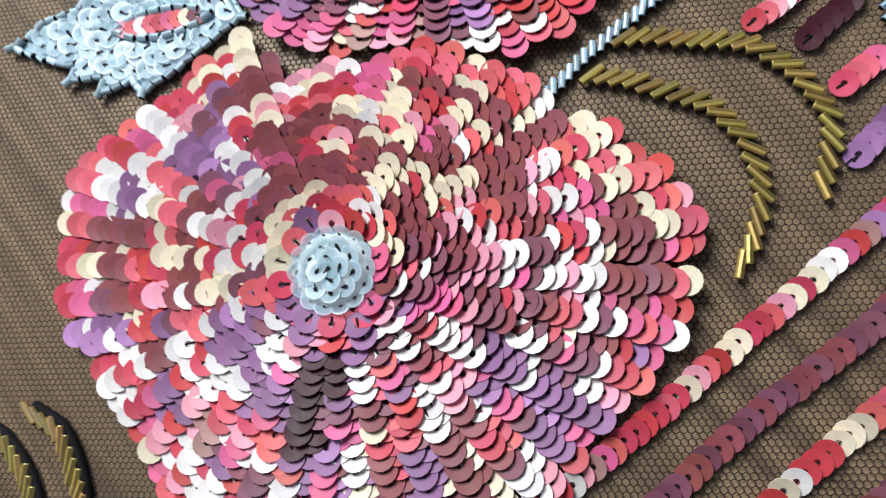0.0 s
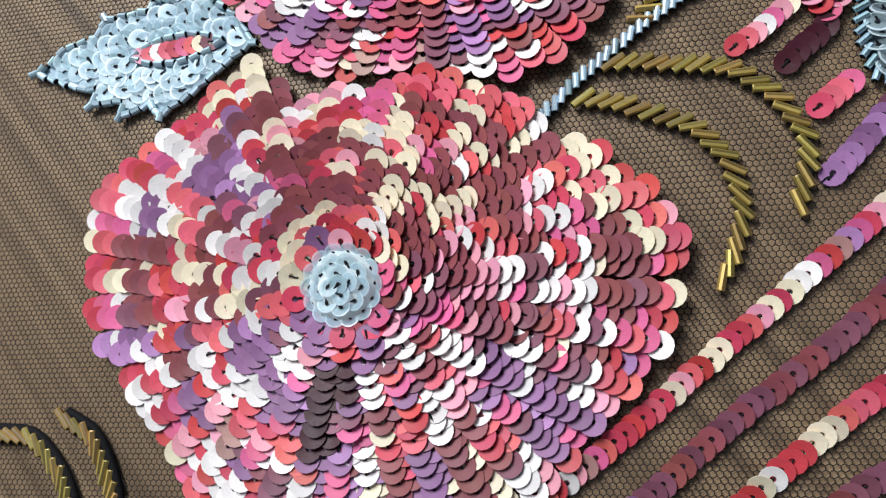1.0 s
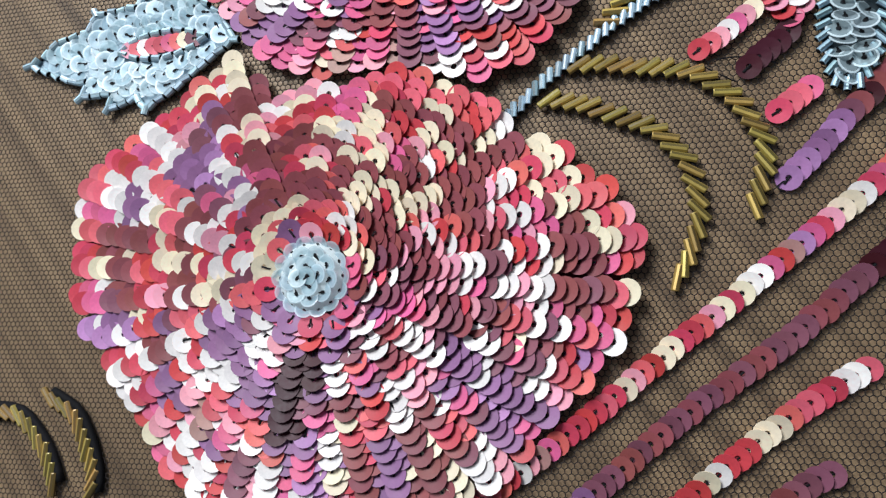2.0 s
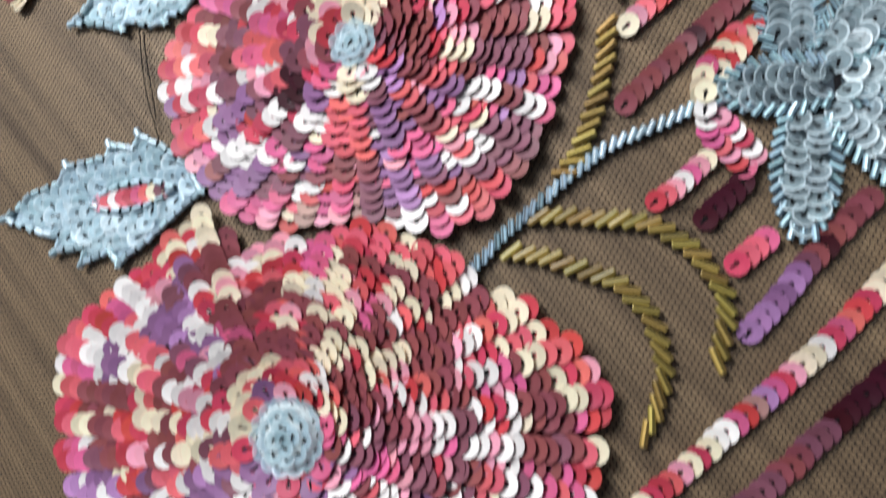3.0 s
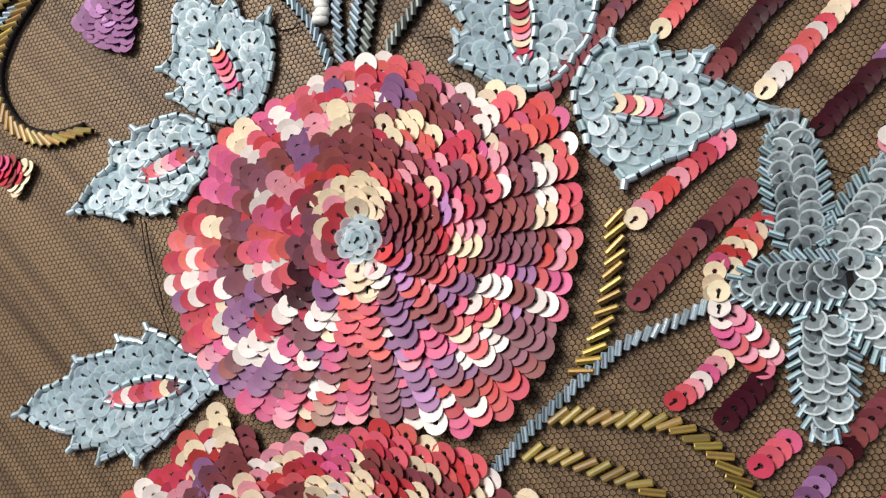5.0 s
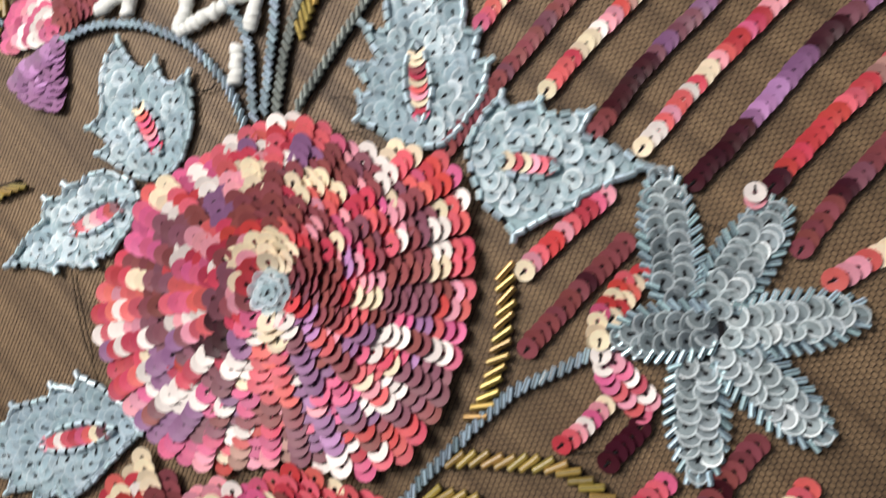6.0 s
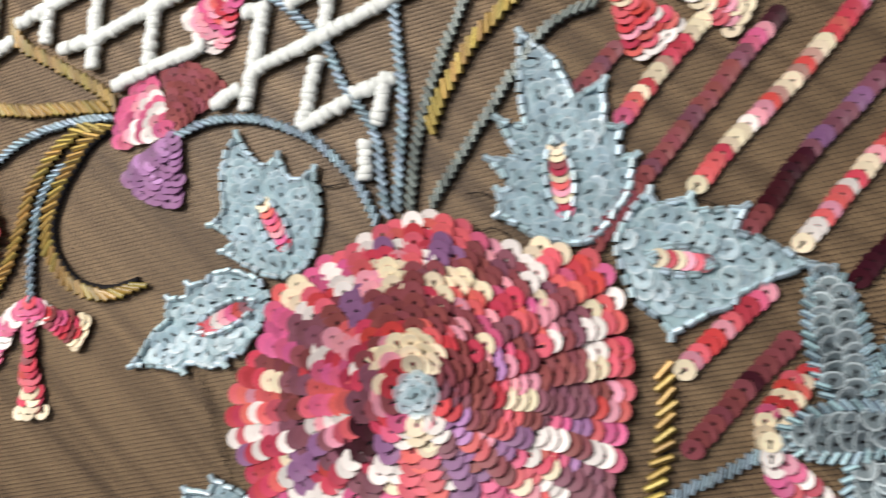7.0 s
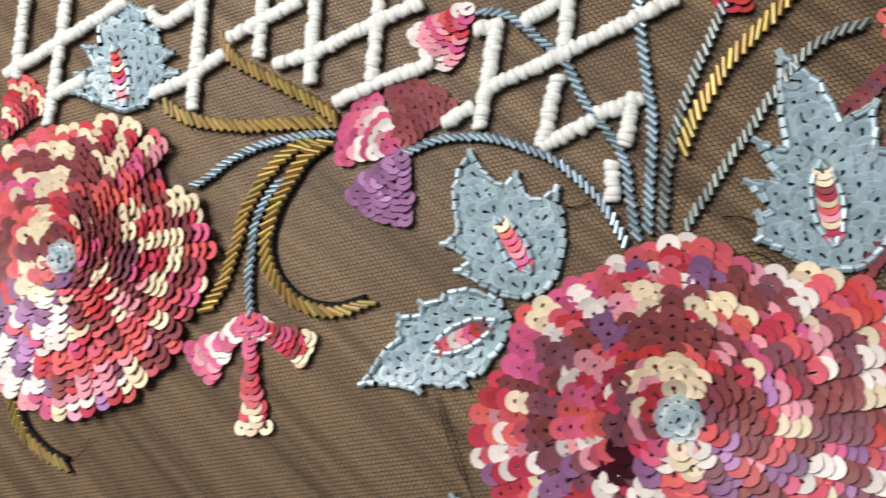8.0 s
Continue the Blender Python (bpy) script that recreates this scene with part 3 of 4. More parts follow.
stripe("red stripe of overlapping sequins", [(110.4, 20.5), (120.5, 32.1), (131.7, 42.8), (142, 53)], "drrrrcrtctr", 2.1, 2.2)
stripe("burgundy stripe of overlapping sequins beside the star", [(115.1, 7.5), (122, 17), (130, 25.6), (142, 38)], "bbbdubbbub", 2.1, 2.2)
stripe("coral stripe of overlapping sequins beside the star", [(120.8, 1.1), (128.1, 5.4), (140, 13)], "cpcycrc")
stripe("short red stripe of overlapping sequins with cream end", [(60, 4), (69.1, 12.9), (77.4, 19.9)], "ypcrrrpcrrkp")
stripe("burgundy stripe of overlapping sequins beside the star", [(60.2, -12.6), (71.9, 0), (82.1, 10.5)], "bbbbbbbdbbbb")
stripe("short dark burgundy stripe of overlapping sequins", [(76.8, -35.8), (83.9, -27.6)], "dddddd")
stripe("short deep pink stripe of overlapping sequins", [(82.6, -44.4), (89.5, -38.1)], "rcrck")
stripe("lilac to burgundy stripe of overlapping sequins", [(85.5, -57.4), (89.7, -51.5), (98.1, -40), (105.9, -30.1)], "lllvlvubdbbbb")
stripe("long red and cream stripe of overlapping sequins", [(30, -131), (37.9, -123.2), (53, -108), (67.6, -92), (86.7, -71.6), (102.3, -54), (115, -37.5)], "kprbcrwptkcrrrcrypcryrrcpyrywkrtlkrpywrkcrryyycc")
stripe("long mauve stripe of overlapping sequins", [(45, -133), (55.2, -121.8), (68.6, -106.4), (87.5, -87.6), (102.9, -70.1), (118, -53)], "vvvvuubububububuubbuuddddduu")
stripe("red and cream stripe of overlapping sequins", [(60, -133), (73, -118.9), (88.2, -102.1), (101.9, -90)], "yrcrcrrywrryyccrrwc")
stripe("dark mauve stripe of overlapping sequins", [(76, -133), (88.9, -116.3), (97.1, -109.4)], "uuububuu")

pair = thing("sequin_pair", "white sequin laid on a pink one at a stripe's end", "sequin", at=(107.5, 18.3))
child("sequin", SEQUIN_MESH["p", 2.2], pair, basis(106.8, 17.6, 2.3, -90, 8))
child("sequin", SEQUIN_MESH["w", 2.2], pair, basis(106.7, 18.9, 2.8, -90, 8))


# ---- rows of tube beads ----
def bead_row(name, label, category, points, mesh, step, slant, group="", thread=0.0, end_slant=None, cord=0.38):
    """Slanting tube beads couched side by side along a line, with the black thread beside them, which also paints their
    shade.
    """
    row = smooth_line(points, step)
    ob = thing(name, label, category, group, points[0])
    z = 0.95
    for i, (x, y, h) in enumerate(row):
        t = i / max(1, len(row) - 1)
        s = slant if end_slant is None else slant + (end_slant - slant) * max(0, (t - 0.7) / 0.3)
        child("tube_bead", mesh, ob, basis(x + jit(0.15), y + jit(0.15), z + jit(0.08), h + s + jit(6), jit(3)))
    pts = [(x - thread * math.sin(radians(h)), y + thread * math.cos(radians(h)), 0.35) for x, y, h in row]
    if len(pts) > 1:
        tube("thread", pts, cord, THREAD, ob)
    return ob


def gold_tendril(points, slant, end_slant, off, step=2.35):
    """A curved row of gold tube beads; off is how far the black thread lies beside it."""
    return bead_row("gold_bead_tendril", "curved tendril of slanting gold tube beads", "bead tendril", points, GOLD_BEAD, step, slant, "gold bead tendrils", off, end_slant,
                    1.0 if off > 1.5 else 0.45)


gold_tendril([(44.1, -37.0), (50.3, -36.6), (56.2, -36.9), (61.6, -36.9), (67.1, -37.8), (71.6, -40.2), (75.8, -43.4), (78.2, -47.1), (80.8, -51.3), (80.9, -57.3), (79.5, -64.8)], 40, None, 0.9, 2.75)
gold_tendril([(38.9, -44.5), (44.7, -45.0), (49.7, -46.3), (55.2, -47.8), (60.7, -49.6), (64.4, -52.9), (67.6, -56.6), (69.7, -63.5), (70.0, -68.8), (68.5, -75.1), (66.9, -78.9)], 42, 24, 0.9, 2.75)
gold_tendril([(55.8, 4.1), (55.9, -1.4), (55.3, -7.3), (54.4, -13.3), (52.8, -18.6), (51.1, -24), (48.1, -28.2)], -48, None, 0.6, 2.75)
gold_tendril([(-86.8, -127.8), (-79.5, -127.1), (-74.6, -127.3), (-69.9, -130.6), (-66.2, -134.1), (-63.9, -137.6), (-61.3, -142.2)], -30, None, 1.6)
gold_tendril([(-67.8, -121.8), (-63.9, -123.2), (-60.4, -124.8), (-57.0, -128.8), (-54.5, -132.8), (-52.8, -136.3), (-52.2, -140.6)], -30, None, 1.8)
gold_tendril([(-118.6, 107.1), (-115.2, 101), (-108.3, 96.5), (-98.2, 90.3), (-88.4, 83.8), (-83.6, 79.4)], -36, None, -0.8)
gold_tendril([(-137.4, 89.3), (-132, 85.8), (-124.7, 83.1), (-112.3, 80.9), (-98.6, 80.1), (-85.3, 79.3)], -42, None, -0.8)
gold_tendril([(-91.2, 74), (-97.2, 72.6), (-104.1, 67.3), (-108.7, 61.3), (-112.3, 55.3), (-114.3, 49.1), (-117.2, 41.3), (-120, 35.1), (-125.5, 28.5)], -36, None, 0.6)
gold_tendril([(-87.1, 73.9), (-93.1, 70.2), (-98.3, 63.7), (-102.8, 57), (-105.7, 48.6), (-105.1, 40.8), (-101.9, 35.2), (-97, 30.4), (-90.5, 27.9), (-84, 27.4), (-76, 29.3)], -44, -20, 1.6)
gold_tendril([(34, 101), (29.9, 96.1), (24.1, 90.2), (18.9, 85.5), (14.9, 80.6), (10.8, 74.3), (8, 69.8), (5.8, 63.9)], 36, None, 0.8)
gold_tendril([(-193.6, 14.8), (-192.7, 5.5), (-188.7, -4.6), (-180.7, -12), (-170.9, -16)], -36, None, 1.6)


# off sets the black thread, also the painted shadow, to one side
def beaded_stem(points, slant, mesh, off=0.45):
    return bead_row("beaded_stem", "slender stem of slanting blue-grey tube beads", "bead stem", points, mesh, 2.05, slant, "blue-grey bead stems", off, cord=0.8)


beaded_stem([(30.7, -48.9), (38, -40.3), (45.1, -33), (51, -27.3), (58, -21.5), (66, -17.8), (73.9, -13.7)], 46, SILVER_BEAD, -0.45)
beaded_stem([(-63.4, 69.2), (-54.1, 71.7), (-43.8, 71.2), (-33.8, 68.1), (-25.5, 63.8), (-18.9, 57.7), (-13.8, 51.7), (-10.8, 46), (-8.4, 40.4)], -36, SILVER_BEAD, -0.45)
beaded_stem([(-42.2, 104.7), (-35, 102.3), (-26.8, 94.7), (-21.5, 89), (-16.6, 77.1), (-11, 68.2), (-8, 61), (-7.2, 51.3), (-6.3, 43)], 40, SILVER_BEAD)
beaded_stem([(-2.6, 108), (-2.6, 100.7), (-2.4, 92.3), (-1.7, 81.1), (-1, 70), (-2.2, 59.1), (-3.7, 42.9)], 44, SILVER_BEAD)
beaded_stem([(20, 104), (17.1, 97.9), (13.6, 90.2), (9.3, 81.2), (5.6, 72.1), (2.4, 61.5), (0.9, 52.1), (-0.5, 42.7)], 44, SMOKE_BEAD)
beaded_stem([(46.4, 88.6), (39.4, 86.9), (33.3, 83.1), (26.9, 75.2), (21.6, 67.8), (16.2, 60.3), (10.8, 52.7), (5.4, 45.1)], 42, SMOKE_BEAD)
beaded_stem([(-85.4, 76.2), (-97, 76), (-107.3, 74.6), (-116.2, 71.4), (-123.4, 67.2), (-129, 64.4)], -38, SILVER_BEAD)
beaded_stem([(-100.9, 63.9), (-105.3, 59.5), (-109, 51.9), (-110.1, 44.1), (-111.2, 36.4), (-110.7, 27)], -42, SILVER_BEAD)


# ---- leaves of frosted sequins edged with beads ----
def inside(p, poly):
    hit = False
    for (x0, y0), (x1, y1) in zip(poly, poly[1:] + poly[:1]):
        if (y0 > p[1]) != (y1 > p[1]) and p[0] < (x1 - x0) * (p[1] - y0) / (y1 - y0) + x0:
            hit = not hit
    return hit


def edge_gap(p, poly):
    best = 99.0
    for (x0, y0), (x1, y1) in zip(poly, poly[1:] + poly[:1]):
        dx, dy = x1 - x0, y1 - y0
        t = max(0, min(1, ((p[0] - x0) * dx + (p[1] - y0) * dy) / (dx * dx + dy * dy)))
        best = min(best, math.hypot(p[0] - x0 - t * dx, p[1] - y0 - t * dy))
    return best


def leaf(label, outline, core, code):
    """Frosted sequins fill the toothed outline, short glass beads edge it and its heart, and a row of coloured sequins is the heart."""
    ob = thing("sequin_leaf", label, "leaf", "frosted sequin leaves", outline[0])
    xs, ys = [p[0] for p in outline], [p[1] for p in outline]
    tip = max(outline, key=lambda p: math.hypot(p[0] - outline[0][0], p[1] - outline[0][1]))
    head = math.degrees(math.atan2(tip[1] - outline[0][1], tip[0] - outline[0][0]))
    u = (math.cos(radians(head)), math.sin(radians(head)))
    pad = mesh_of("backing", [((x - outline[0][0]) * MM, (y - outline[0][1]) * MM, 0.3 * MM) for x, y in outline], [tuple(range(len(outline)))], [PALE])
    back = new("backing", pad)
    back.parent = ob
    spots = []
    for i in range(-30, 31):
        for k in range(-30, 31):
            a, b2 = i * 2.7 + 1.35 * (k % 2), k * 2.8
            cx, cy = (min(xs) + max(xs)) / 2, (min(ys) + max(ys)) / 2
            p = (cx + a * u[0] - b2 * u[1] + jit(0.8), cy + a * u[1] + b2 * u[0] + jit(0.8))
            if inside(p, outline) and edge_gap(p, outline) > 1.5 and seg_gap(p, *core) > 3.2:
                spots.append((a, b2, p))
    for a, b2, p in spots:
        child("sequin", SEQUIN_MESH["s", 2.45], ob, basis(p[0], p[1], 1.0 + jit(0.25), head + 35 * (1 if b2 > 0 else -1) + jit(40), 11 + jit(7), jit(9)))
    ring = outline + outline[:1]
    tube("thread", [(x, y, 0.6) for x, y in ring], 0.5, THREAD, ob)
    for a, b2, c2 in zip(outline[-1:] + outline, ring, ring[1:]):     # a bead points outwards at each tooth
        d0, d1 = Vector((b2[0] - a[0], b2[1] - a[1])).normalized(), Vector((b2[0] - c2[0], b2[1] - c2[1])).normalized()
        if (d0 + d1).length > 0.9 and not inside((b2[0] + 0.3 * (d0 + d1).x, b2[1] + 0.3 * (d0 + d1).y), outline):
            q = (d0 + d1).normalized()
            child("edge_bead", EDGE_BEAD, ob, basis(b2[0] + 0.5 * q.x, b2[1] + 0.5 * q.y, 1.2, math.degrees(math.atan2(q.y, q.x)) + jit(10), jit(5)))
    for a, b2 in zip(ring, ring[1:]):
        d = math.hypot(b2[0] - a[0], b2[1] - a[1])
        n = max(1, round(d / 2.85))
        h = math.degrees(math.atan2(b2[1] - a[1], b2[0] - a[0]))
        for i in range(n):
            t = (i + 0.5) / n
            child("edge_bead", EDGE_BEAD, ob, basis(a[0] + (b2[0] - a[0]) * t + jit(0.2), a[1] + (b2[1] - a[1]) * t + jit(0.2), 0.95 + jit(0.2), h + jit(18), jit(8)))
    (x0, y0), (x1, y1) = core
    d, h = math.hypot(x1 - x0, y1 - y0), math.degrees(math.atan2(y1 - y0, x1 - x0))
    n = len(code)
    for i, key in enumerate(code):
        t = (i + 0.5) / n
        child("heart_sequin", SEQUIN_MESH[key, 2.2], ob, basis(x0 + (x1 - x0) * t, y0 + (y1 - y0) * t, 1.3, h + jit(6), 14, jit(4)))
    m = max(3, round(d / 2.6)) + 1
    for side in (-1, 1):
        for i in range(m):
            t = i / (m - 1) * 1.1 - 0.05
            off = side * (2.7 * math.sin(math.pi * min(1, max(0, t))) ** 0.5 + 0.5)
            child("edge_bead", EDGE_BEAD, ob, basis(x0 + (x1 - x0) * t - off * (y1 - y0) / d, y0 + (y1 - y0) * t + off * (x1 - x0) / d, 1.1,
                                                    h - side * 50 * (t - 0.5) + jit(8), jit(4)))
    return ob


LEAF = "pale grey-blue leaf of frosted sequins edged with glass beads"
leaf(LEAF, [(-35.6, -34.1), (-40, -28.3), (-45.6, -24.4), (-54.4, -20.9), (-55, -24.2), (-62.2, -23.8), (-63.1, -26.9), (-74, -29.2), (-75.4, -33.4), (-83.5, -36.5),
            (-90.6, -43.1), (-81, -45.7), (-73.5, -46.7), (-74, -50.3), (-66, -48.8), (-65.7, -52.5), (-58.8, -49.1), (-55.5, -51.9), (-48.9, -46.6), (-41.7, -39.6)],
     ((-44.7, -34), (-63.6, -38.1)), "uyckrcwcp")
leaf(LEAF, [(-38, 23.5), (-41.3, 29.3), (-48.5, 31.7), (-54.4, 31.2), (-56, 29.1), (-60.8, 28.5), (-61.4, 25.6), (-66.8, 25), (-67.7, 22.1), (-66.7, 19.9), (-71, 17.1), (-77.6, 8.3), (-70.5, 8.3), (-63, 6.8), (-62.1, 8.9), (-55.5, 7.5), (-51, 8.2), (-50.2, 10.3), (-46.5, 10.3), (-41.9, 15.9), (-38.9, 20.7)],
     ((-43.3, 23), (-57.3, 16.8)), "urkpwcr")
leaf(LEAF, [(-34.9, 29.1), (-28.8, 31), (-25.5, 35.7), (-24.1, 41.2), (-24, 48.9), (-25.2, 55.6), (-28.5, 53.9), (-31.6, 53.2), (-33, 55.2), (-35, 60), (-37.8, 57.7), (-41.1, 59.1), (-44.1, 62.5), (-46.6, 66.7), (-49.2, 63.6), (-51.3, 57.9), (-51.2, 52.1), (-50, 47.6), (-53.8, 43.9), (-49.2, 41.1), (-47.4, 39.3), (-50.4, 36.8), (-45.4, 33.7), (-40.5, 30.7)],
     ((-39.7, 48.9), (-33.1, 36.8)), "yckcpkr")
leaf(LEAF, [(37.7, 33.1), (30.3, 34.9), (21.5, 41), (21.7, 46.4), (25.2, 46.8), (19.9, 54.1), (27, 54.1), (22.4, 63.6), (28.7, 60.8), (27.8, 72), (28.7, 83.7),
            (36.4, 76.4), (40.1, 66.4), (47, 69.6), (46.5, 59.6), (49.7, 58.5), (49.4, 51.9), (52.6, 51.6), (50.9, 43.9), (46.6, 37.7), (42.4, 33.4)],
     ((35.4, 56.3), (36.7, 40.1)), "yybrycpyrk")
leaf(LEAF, [(47, 32.5), (51.3, 39.3), (55.4, 43.3), (56.5, 40.2), (63.6, 41.3), (64.6, 38.2), (74.5, 38.3), (72.3, 33.2), (78.8, 30.9), (86.1, 25.5), (79.4, 22.8),
            (72.1, 20.2), (70.6, 17.1), (65.7, 16.1), (57.9, 11.7), (55.6, 15.3), (50.8, 19.4), (48.6, 25.9)], ((55.4, 28.7), (66.4, 26.7)), "yrypcb")
leaf(LEAF, [(-152.6, 89.5), (-162.3, 93.9), (-169.3, 97.2), (-163.2, 99.1), (-168.1, 102.7), (-162.1, 104.1), (-165.5, 110.5), (-160.9, 110.8), (-160.8, 117.6),
            (-153.7, 124.3), (-145.1, 118.9), (-145.3, 113), (-140.1, 114.9), (-140.3, 108.2), (-136, 105.2), (-140.4, 102.4), (-134.4, 99.2), (-141, 96.6),
            (-144.9, 90.4)], ((-155.1, 108.4), (-152.2, 92.8)), "rcyrkwpr")


# ---- the star flower: six petals of frosted sequins with a bead fringe ----
star = thing("star_flower", "pale grey star flower of frosted sequins with bead fringe", "flower", at=(97, -8))
disc = [(6.5 * math.cos(i * math.pi / 8) * MM, 6.5 * math.sin(i * math.pi / 8) * MM, 0.22 * MM) for i in range(16)]
heart = new("centre_patch", mesh_of("centre_patch", disc, [tuple(range(16))], [THREAD]))
heart.parent = star
for tip, root in (((88.9, 24.1), (91.3, -3.0)), ((111.6, 16.3), (97.6, -4.0)), ((125.2, -5.4), (100.4, -8.6)), ((117.2, -29.6), (100.0, -12.3)),
                  ((94.2, -38.4), (94.4, -14.5)), ((78.4, -10.2), (99, -8))):
    d, h = math.hypot(tip[0] - root[0], tip[1] - root[1]), math.degrees(math.atan2(tip[1] - root[1], tip[0] - root[0]))
    ux, uy = math.cos(radians(h)), math.sin(radians(h))

    def width(t):
        return 5.0 * math.sin(math.pi * min(0.97, 0.16 + 0.8 * t)) ** 0.6

    out = [(t / 8 * d, s * (width(t / 8) + 0.5)) for s, order in ((1, range(9)), (-1, range(8, -1, -1))) for t in order]
    petal = new("petal", mesh_of("petal", [((root[0] + a * ux - b2 * uy - 97) * MM, (root[1] + a * uy + b2 * ux + 8) * MM, 0.3 * MM) for a, b2 in out],
                                 [tuple(range(17, -1, -1))], [GREY]))
    petal.parent = star
    n = int(d / 2.2)
    for i in range(n):
        t = (i + 0.5) / n
        w = width(t)
        for b2 in ((-2.0, 2.0) if w > 3.6 else (0.0,)):
            a = t * d + (1.2 if b2 > 0 else 0)
            child("sequin", SEQUIN_MESH["g", 2.45], petal, basis(root[0] + a * ux - b2 * uy + jit(0.5), root[1] + a * uy + b2 * ux + jit(0.5),
                                                                1.45 + jit(0.3), h + jit(40), 30 + jit(12), (9 if b2 > 0 else -9 if b2 < 0 else 0) + jit(18)))
    n = int(d / 2.0)
    for side in (-1, 1):
        for i in range(n):
            t = (i + 0.8) / n
            b2 = side * (width(t) + 0.3)
            child("fringe_bead", FRINGE_BEAD, petal, basis(root[0] + t * d * ux - b2 * uy, root[1] + t * d * uy + b2 * ux, 1.15 + jit(0.15),
                                                         h + side * (62 - 50 * t ** 3) + jit(8), jit(5)))
    child("fringe_bead", FRINGE_BEAD, petal, basis(tip[0], tip[1], 0.95, h, 0))


# ---- small buds ----
def fan(parent, apex, head, spread, length, code, radius=2.2, first=2.5, step=1.9, across=2.8):
    """A lobe of sequins that opens from its apex; the inner rows lie over the outer ones."""
    r = length
    while r > first:
        n = max(1, round(radians(spread) * r / across))
        for i in range(n):
            a = head + spread * ((i + 0.5) / n - 0.5) + jit(3)
            s = (length - r) / max(0.1, length - first)
            key = code[min(len(code) - 1, max(0, int(s * len(code) + jit(0.6))))]
            child("sequin", SEQUIN_MESH[key, radius], parent, basis(apex[0] + r * math.cos(radians(a)), apex[1] + r * math.sin(radians(a)),
                                                                   0.65 + 0.9 * s + 0.2 * (i % 2), a + jit(8), 16 + jit(5), jit(7)))
        r -= step


bud = thing("sequin_bud", "three-lobed bud of pink, burgundy and purple sequins", "flower bud", "sequin buds", (-67.3, 69.6))
fan(bud, (-64.5, 69.5), 150, 72, 18, "kkpwkwwpk", across=2.9)
fan(bud, (-66, 69), 66, 62, 18.5, "bbbbb", across=2.7)
fan(bud, (-64, 71), 242, 60, 20, "vvlvvlv", across=2.7)
bud = thing("sequin_bud", "drooping three-armed bud of pink, red and cream sequins", "flower bud", "sequin buds", (-110.8, 24.7))
fan(bud, (-110, 27), 218, 30, 22, "kpkwkkwkp", 2.2, across=2.4, step=1.8)
fan(bud, (-112, 26.5), 331, 26, 20, "yrbrkbrkr", 2.2, across=2.4, step=1.8)
fan(bud, (-111, 28), 270, 120, 7, "wkr", 2.2, across=2.4, first=1, step=1.8)
fan(bud, (-111, 24), 271, 15, 28, "yryrcyrrbyrckk", 2.2, across=2.3, first=3, step=1.9)
bud = thing("sequin_bud", "hanging bud of pink and pearl sequins", "flower bud", "sequin buds", (-43.6, 107.1))
fan(bud, (-43, 108), 222, 52, 19, "wpwkpcrkwl")
bud = thing("sequin_bud", "red and cream sequin blossom beside a stem", "flower bud", "sequin buds", (50.2, 90.4))
fan(bud, (49, 93), 305, 40, 19, "wcrpwrcyrc")
fan(bud, (62, 90.5), 333, 34, 18, "ypcrywcp")
bud = thing("sequin_bud", "red and cream sequin lobe on the lattice", "flower bud", "sequin buds", (-195.4, 89.4))
fan(bud, (-198, 84), 55, 50, 21, "cyrbcyrc")
bud = thing("sequin_bud", "red rounded sequin bud on a stem", "flower bud", "sequin buds", (21, 99))
fan(bud, (21, 103), 250, 80, 6, "rrk")
bud = thing("sequin_bud", "curled bud of cream, red and pink sequins", "flower bud", "sequin buds", (75.6, -10.8))
for pts, codes in (([(75.1, -11.2), (75.0, -7), (77.8, -2.8), (81.0, 2.2)], "yykryrc"), ([(78.4, -6), (81.5, -2.0), (84.2, 3.0)], "yrycyr"),
                   ([(75.8, -14.2), (76.5, -19), (80.0, -22.5), (84.0, -26)], "wkkcprk"), ([(78.5, -15.5), (82.2, -19), (86.0, -23.8)], "pkwrwpw"),
                   ([(67.4, -32.9), (71.9, -29.1), (77.4, -23.3)], "rcpwkkpyy")):
    row = smooth_line(pts, 2.1)
    for i, (x, y, h) in enumerate(row):
        key = codes[min(len(codes) - 1, int(i / len(row) * len(codes)))]
        child("sequin", SEQUIN_MESH[key, 2.2], bud, basis(x + jit(0.2), y + jit(0.2), 0.95 + jit(0.1), h + jit(10), 24 + jit(4), jit(6)))
child("sequin", SEQUIN_MESH["w", 2.2], bud, basis(75.7, -13.9, 1.9, 80, 3, 4))
child("sequin", SEQUIN_MESH["y", 2.2], bud, basis(75.6, -10.8, 2.4, 80, 4, -3))


# ---- the cream bead lattice ----
def lattice_bead():
    """A short, rounded ring bead with its axis along x."""
    v, f = [], []
    prof, n = ((-0.95, 1.5), (-0.5, 2.05), (0.4, 2.1), (0.95, 1.55)), 10
    for x, r in prof:
        v += [(x * MM, r * math.cos(2 * math.pi * i / n) * MM, r * 0.66 * math.sin(2 * math.pi * i / n) * MM) for i in range(n)]
    for k in range(3):
        for i in range(n):
            j = (i + 1) % n
            f.append((k * n + i, (k + 1) * n + i, (k + 1) * n + j, k * n + j))
    f += [tuple(range(n)), tuple(range(4 * n - 1, 3 * n - 1, -1))]
    return mesh_of("cream_bead", v, f, [CREAM], None, True)


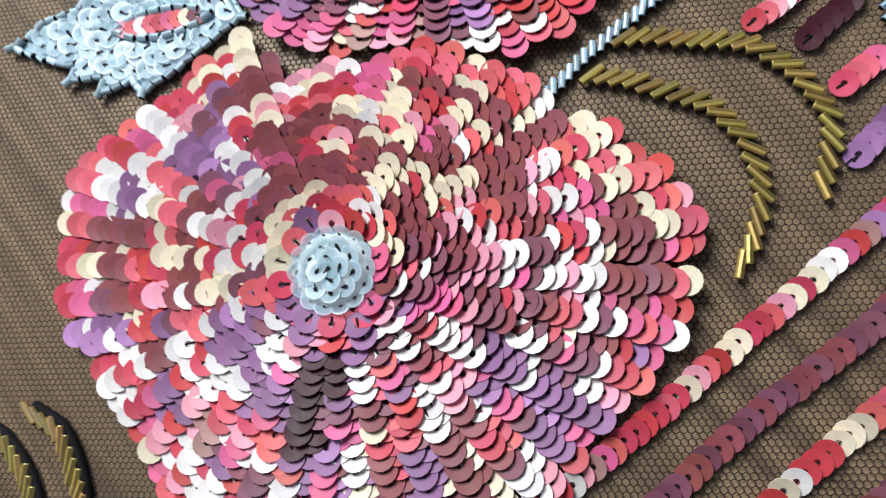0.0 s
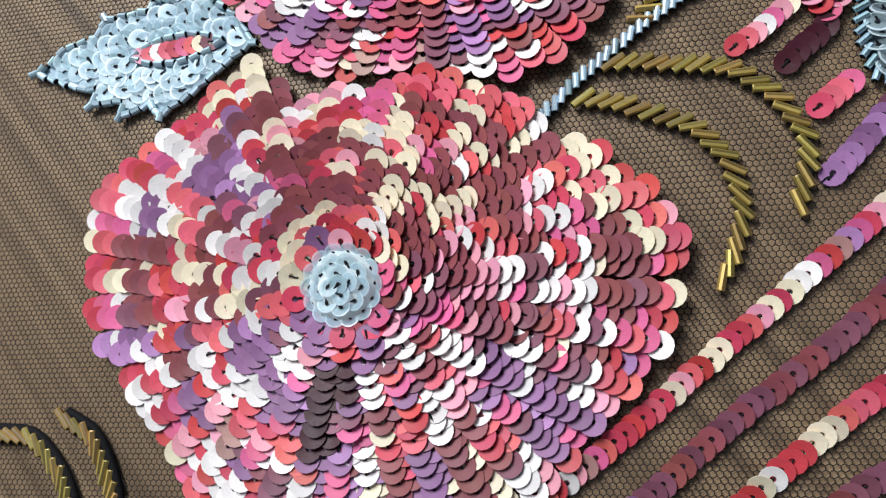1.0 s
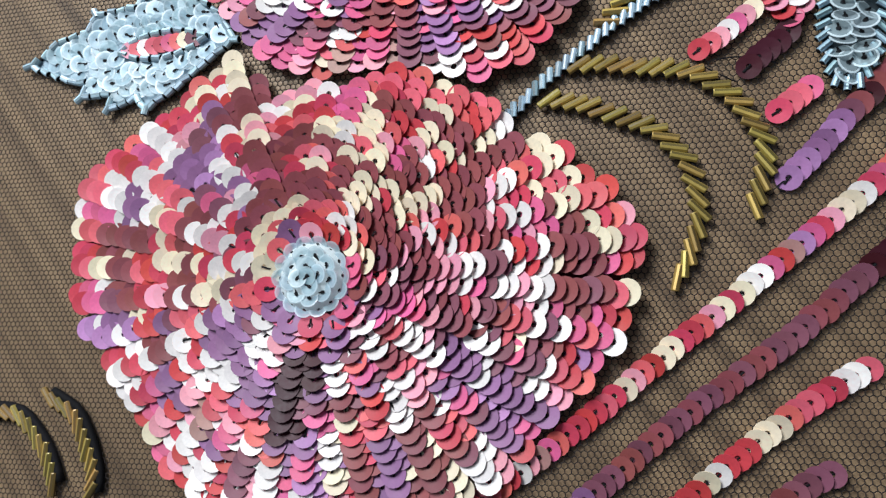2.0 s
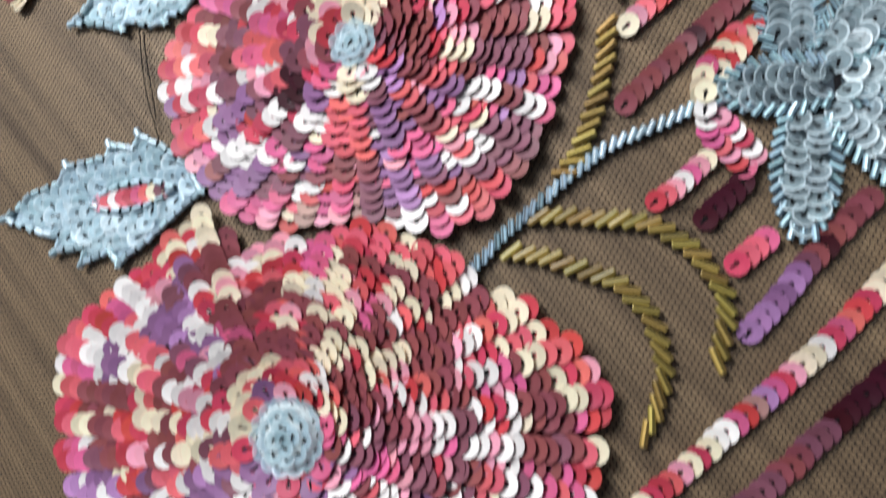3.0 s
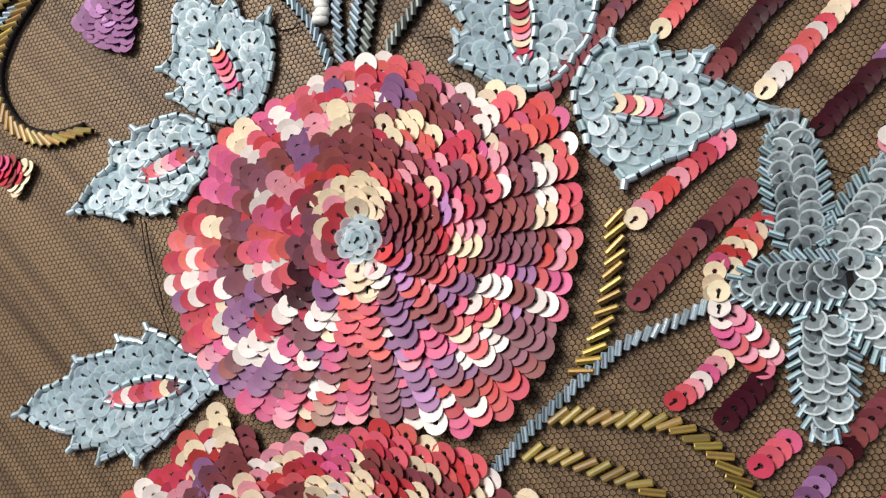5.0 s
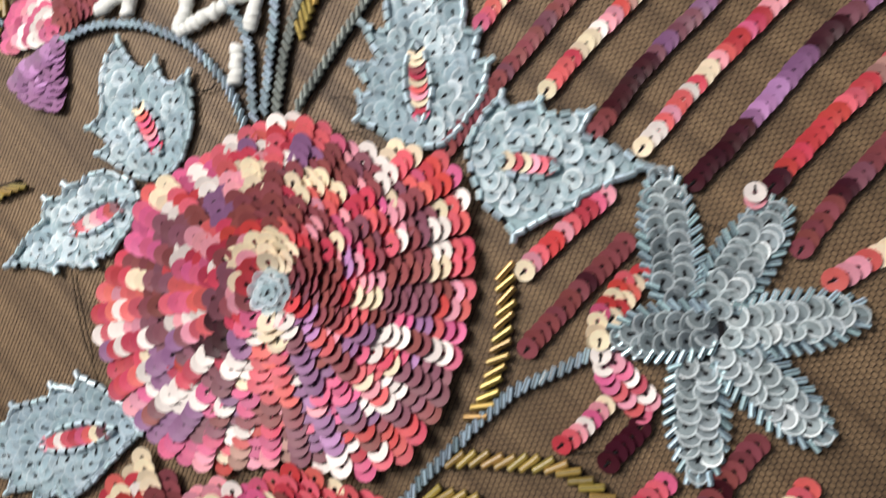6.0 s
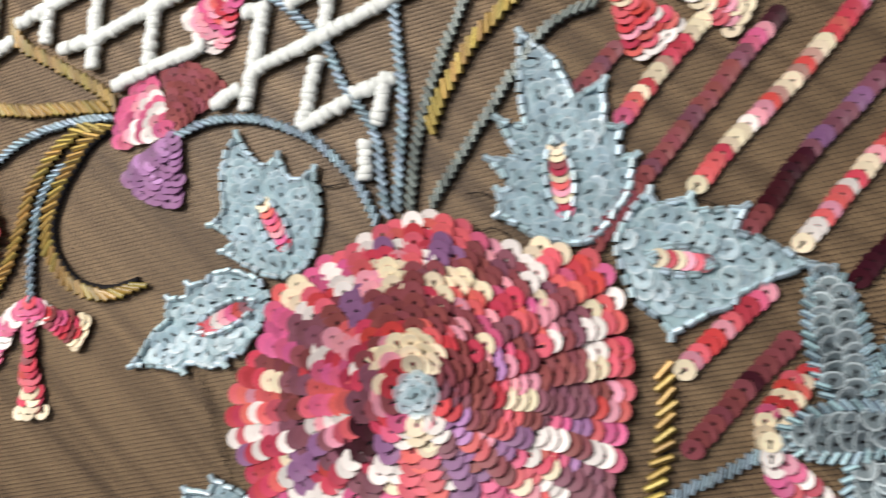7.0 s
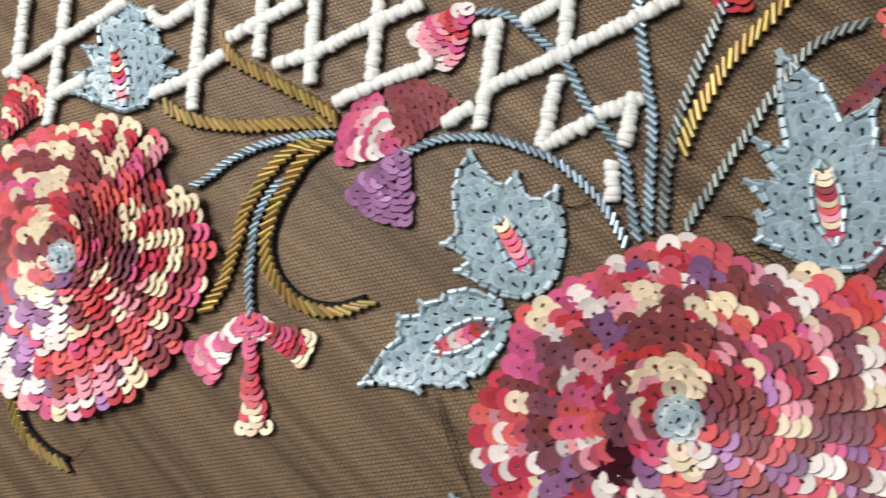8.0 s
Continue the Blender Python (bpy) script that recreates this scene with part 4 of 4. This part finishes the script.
CREAM_BEAD = lattice_bead()
def lattice_bar(*points):
    bar = thing("lattice_bar", "straight bar of stacked cream beads in a lattice", "bead bar", "cream bead lattice", points[0])
    for x, y, h in smooth_line(points, 1.05):
        child("bead", CREAM_BEAD, bar, basis(x + jit(0.3), y + jit(0.3), 1.35 + jit(0.2), h + jit(20), jit(8)) @ Matrix.Scale(1.0 + jit(0.11), 4))


lattice_bar((-188.2, 131.9), (-191.9, 104.1))
lattice_bar((-172.6, 129.7), (-175.5, 110), (-179.7, 87.9))
lattice_bar((-124.4, 122.6), (-128.6, 87.9))
lattice_bar((-104.9, 119.8), (-106.8, 100))
lattice_bar((-88.8, 117.4), (-91.1, 91.1))
lattice_bar((-69.7, 114.6), (-73.3, 89))
lattice_bar((-38, 100.5), (-43.9, 73.4))
lattice_bar((-18.9, 107.2), (-21.4, 92))
lattice_bar((-23.4, 84.2), (-27.9, 67.6))
lattice_bar((-5.2, 77.3), (-7.8, 65.8))
lattice_bar((-10.9, 61.2), (-11.4, 52.3))
lattice_bar((-195, 106.2), (-177.1, 112.8), (-151.8, 123.2))
lattice_bar((-178, 96.6), (-165.2, 101))
lattice_bar((-141.5, 93.4), (-129.8, 97), (-117.8, 102.9))
lattice_bar((-115.9, 107.1), (-93.9, 115))
lattice_bar((-101.4, 97.7), (-89.5, 99.5), (-74.5, 104.5), (-58.6, 109.2))
lattice_bar((-83.7, 84.8), (-72, 88.2), (-56.3, 92.4))
lattice_bar((-53.2, 75.7), (-44.8, 79.7))
lattice_bar((-40.5, 84), (-22.8, 89.9), (5.9, 100.8))
lattice_bar((-43.2, 99.7), (-36.6, 100.3))
lattice_bar((-27.9, 67.1), (-14.8, 72.7))
lattice_bar((-13.4, 74), (-3.2, 77.1))
lattice_bar((-142.3, 118.5), (-137.6, 114.5), (-127.3, 118.9))
lattice_bar((-30.8, 100.2), (-19.3, 105.8))


# ---- loose black threads on the net, and a fold line of the net drawn as strands ----
def thread_or_fold(*points):
    ob = thing("thread_or_fold", "thin black strand on the net, for a loose thread or a fold line", "thread", "loose threads", points[0])
    tube("strand", [(x, y, 0.45 + jit(0.1)) for x, y, h in smooth_line(points, 1.0)], 0.14, THREAD, ob, 5)


# a fold line of the net, drawn as a dark strand
thread_or_fold((-58.6, 6.7), (-56.3, -3.3), (-53.6, -11.6), (-49.9, -19.9), (-46.7, -27.9))
thread_or_fold((16.3, 37.2), (20.3, 37.8), (23.6, 35.4), (25, 32.7))
thread_or_fold((-23.3, 52.1), (-20, 51), (-17.1, 53.1))
thread_or_fold((13.6, 46.6), (17.3, 46.5), (20.3, 45.1))
thread_or_fold((67.7, -35.7), (71.1, -37.4), (75.7, -39.3))
thread_or_fold((85.1, -57.6), (83.6, -59.3), (85.7, -60.5))
thread_or_fold((65.9, 43.8), (64.7, 41.4), (68.2, 40.1), (69.9, 38.5))
thread_or_fold((94.8, 14.6), (98.1, 12.8), (101.4, 12))
thread_or_fold((70.1, -34.6), (76.1, -33.8), (82.9, -35.1))
thread_or_fold((-24.1, 51.3), (-20.3, 51.5), (-16.6, 51.8))
# second strand along the same fold line
thread_or_fold((-57.1, 5.5), (-55.4, -1.4), (-52.1, -11.4), (-50.5, -17))
thread_or_fold((-164.2, -7.3), (-166.6, -10.9), (-171, -14.6))
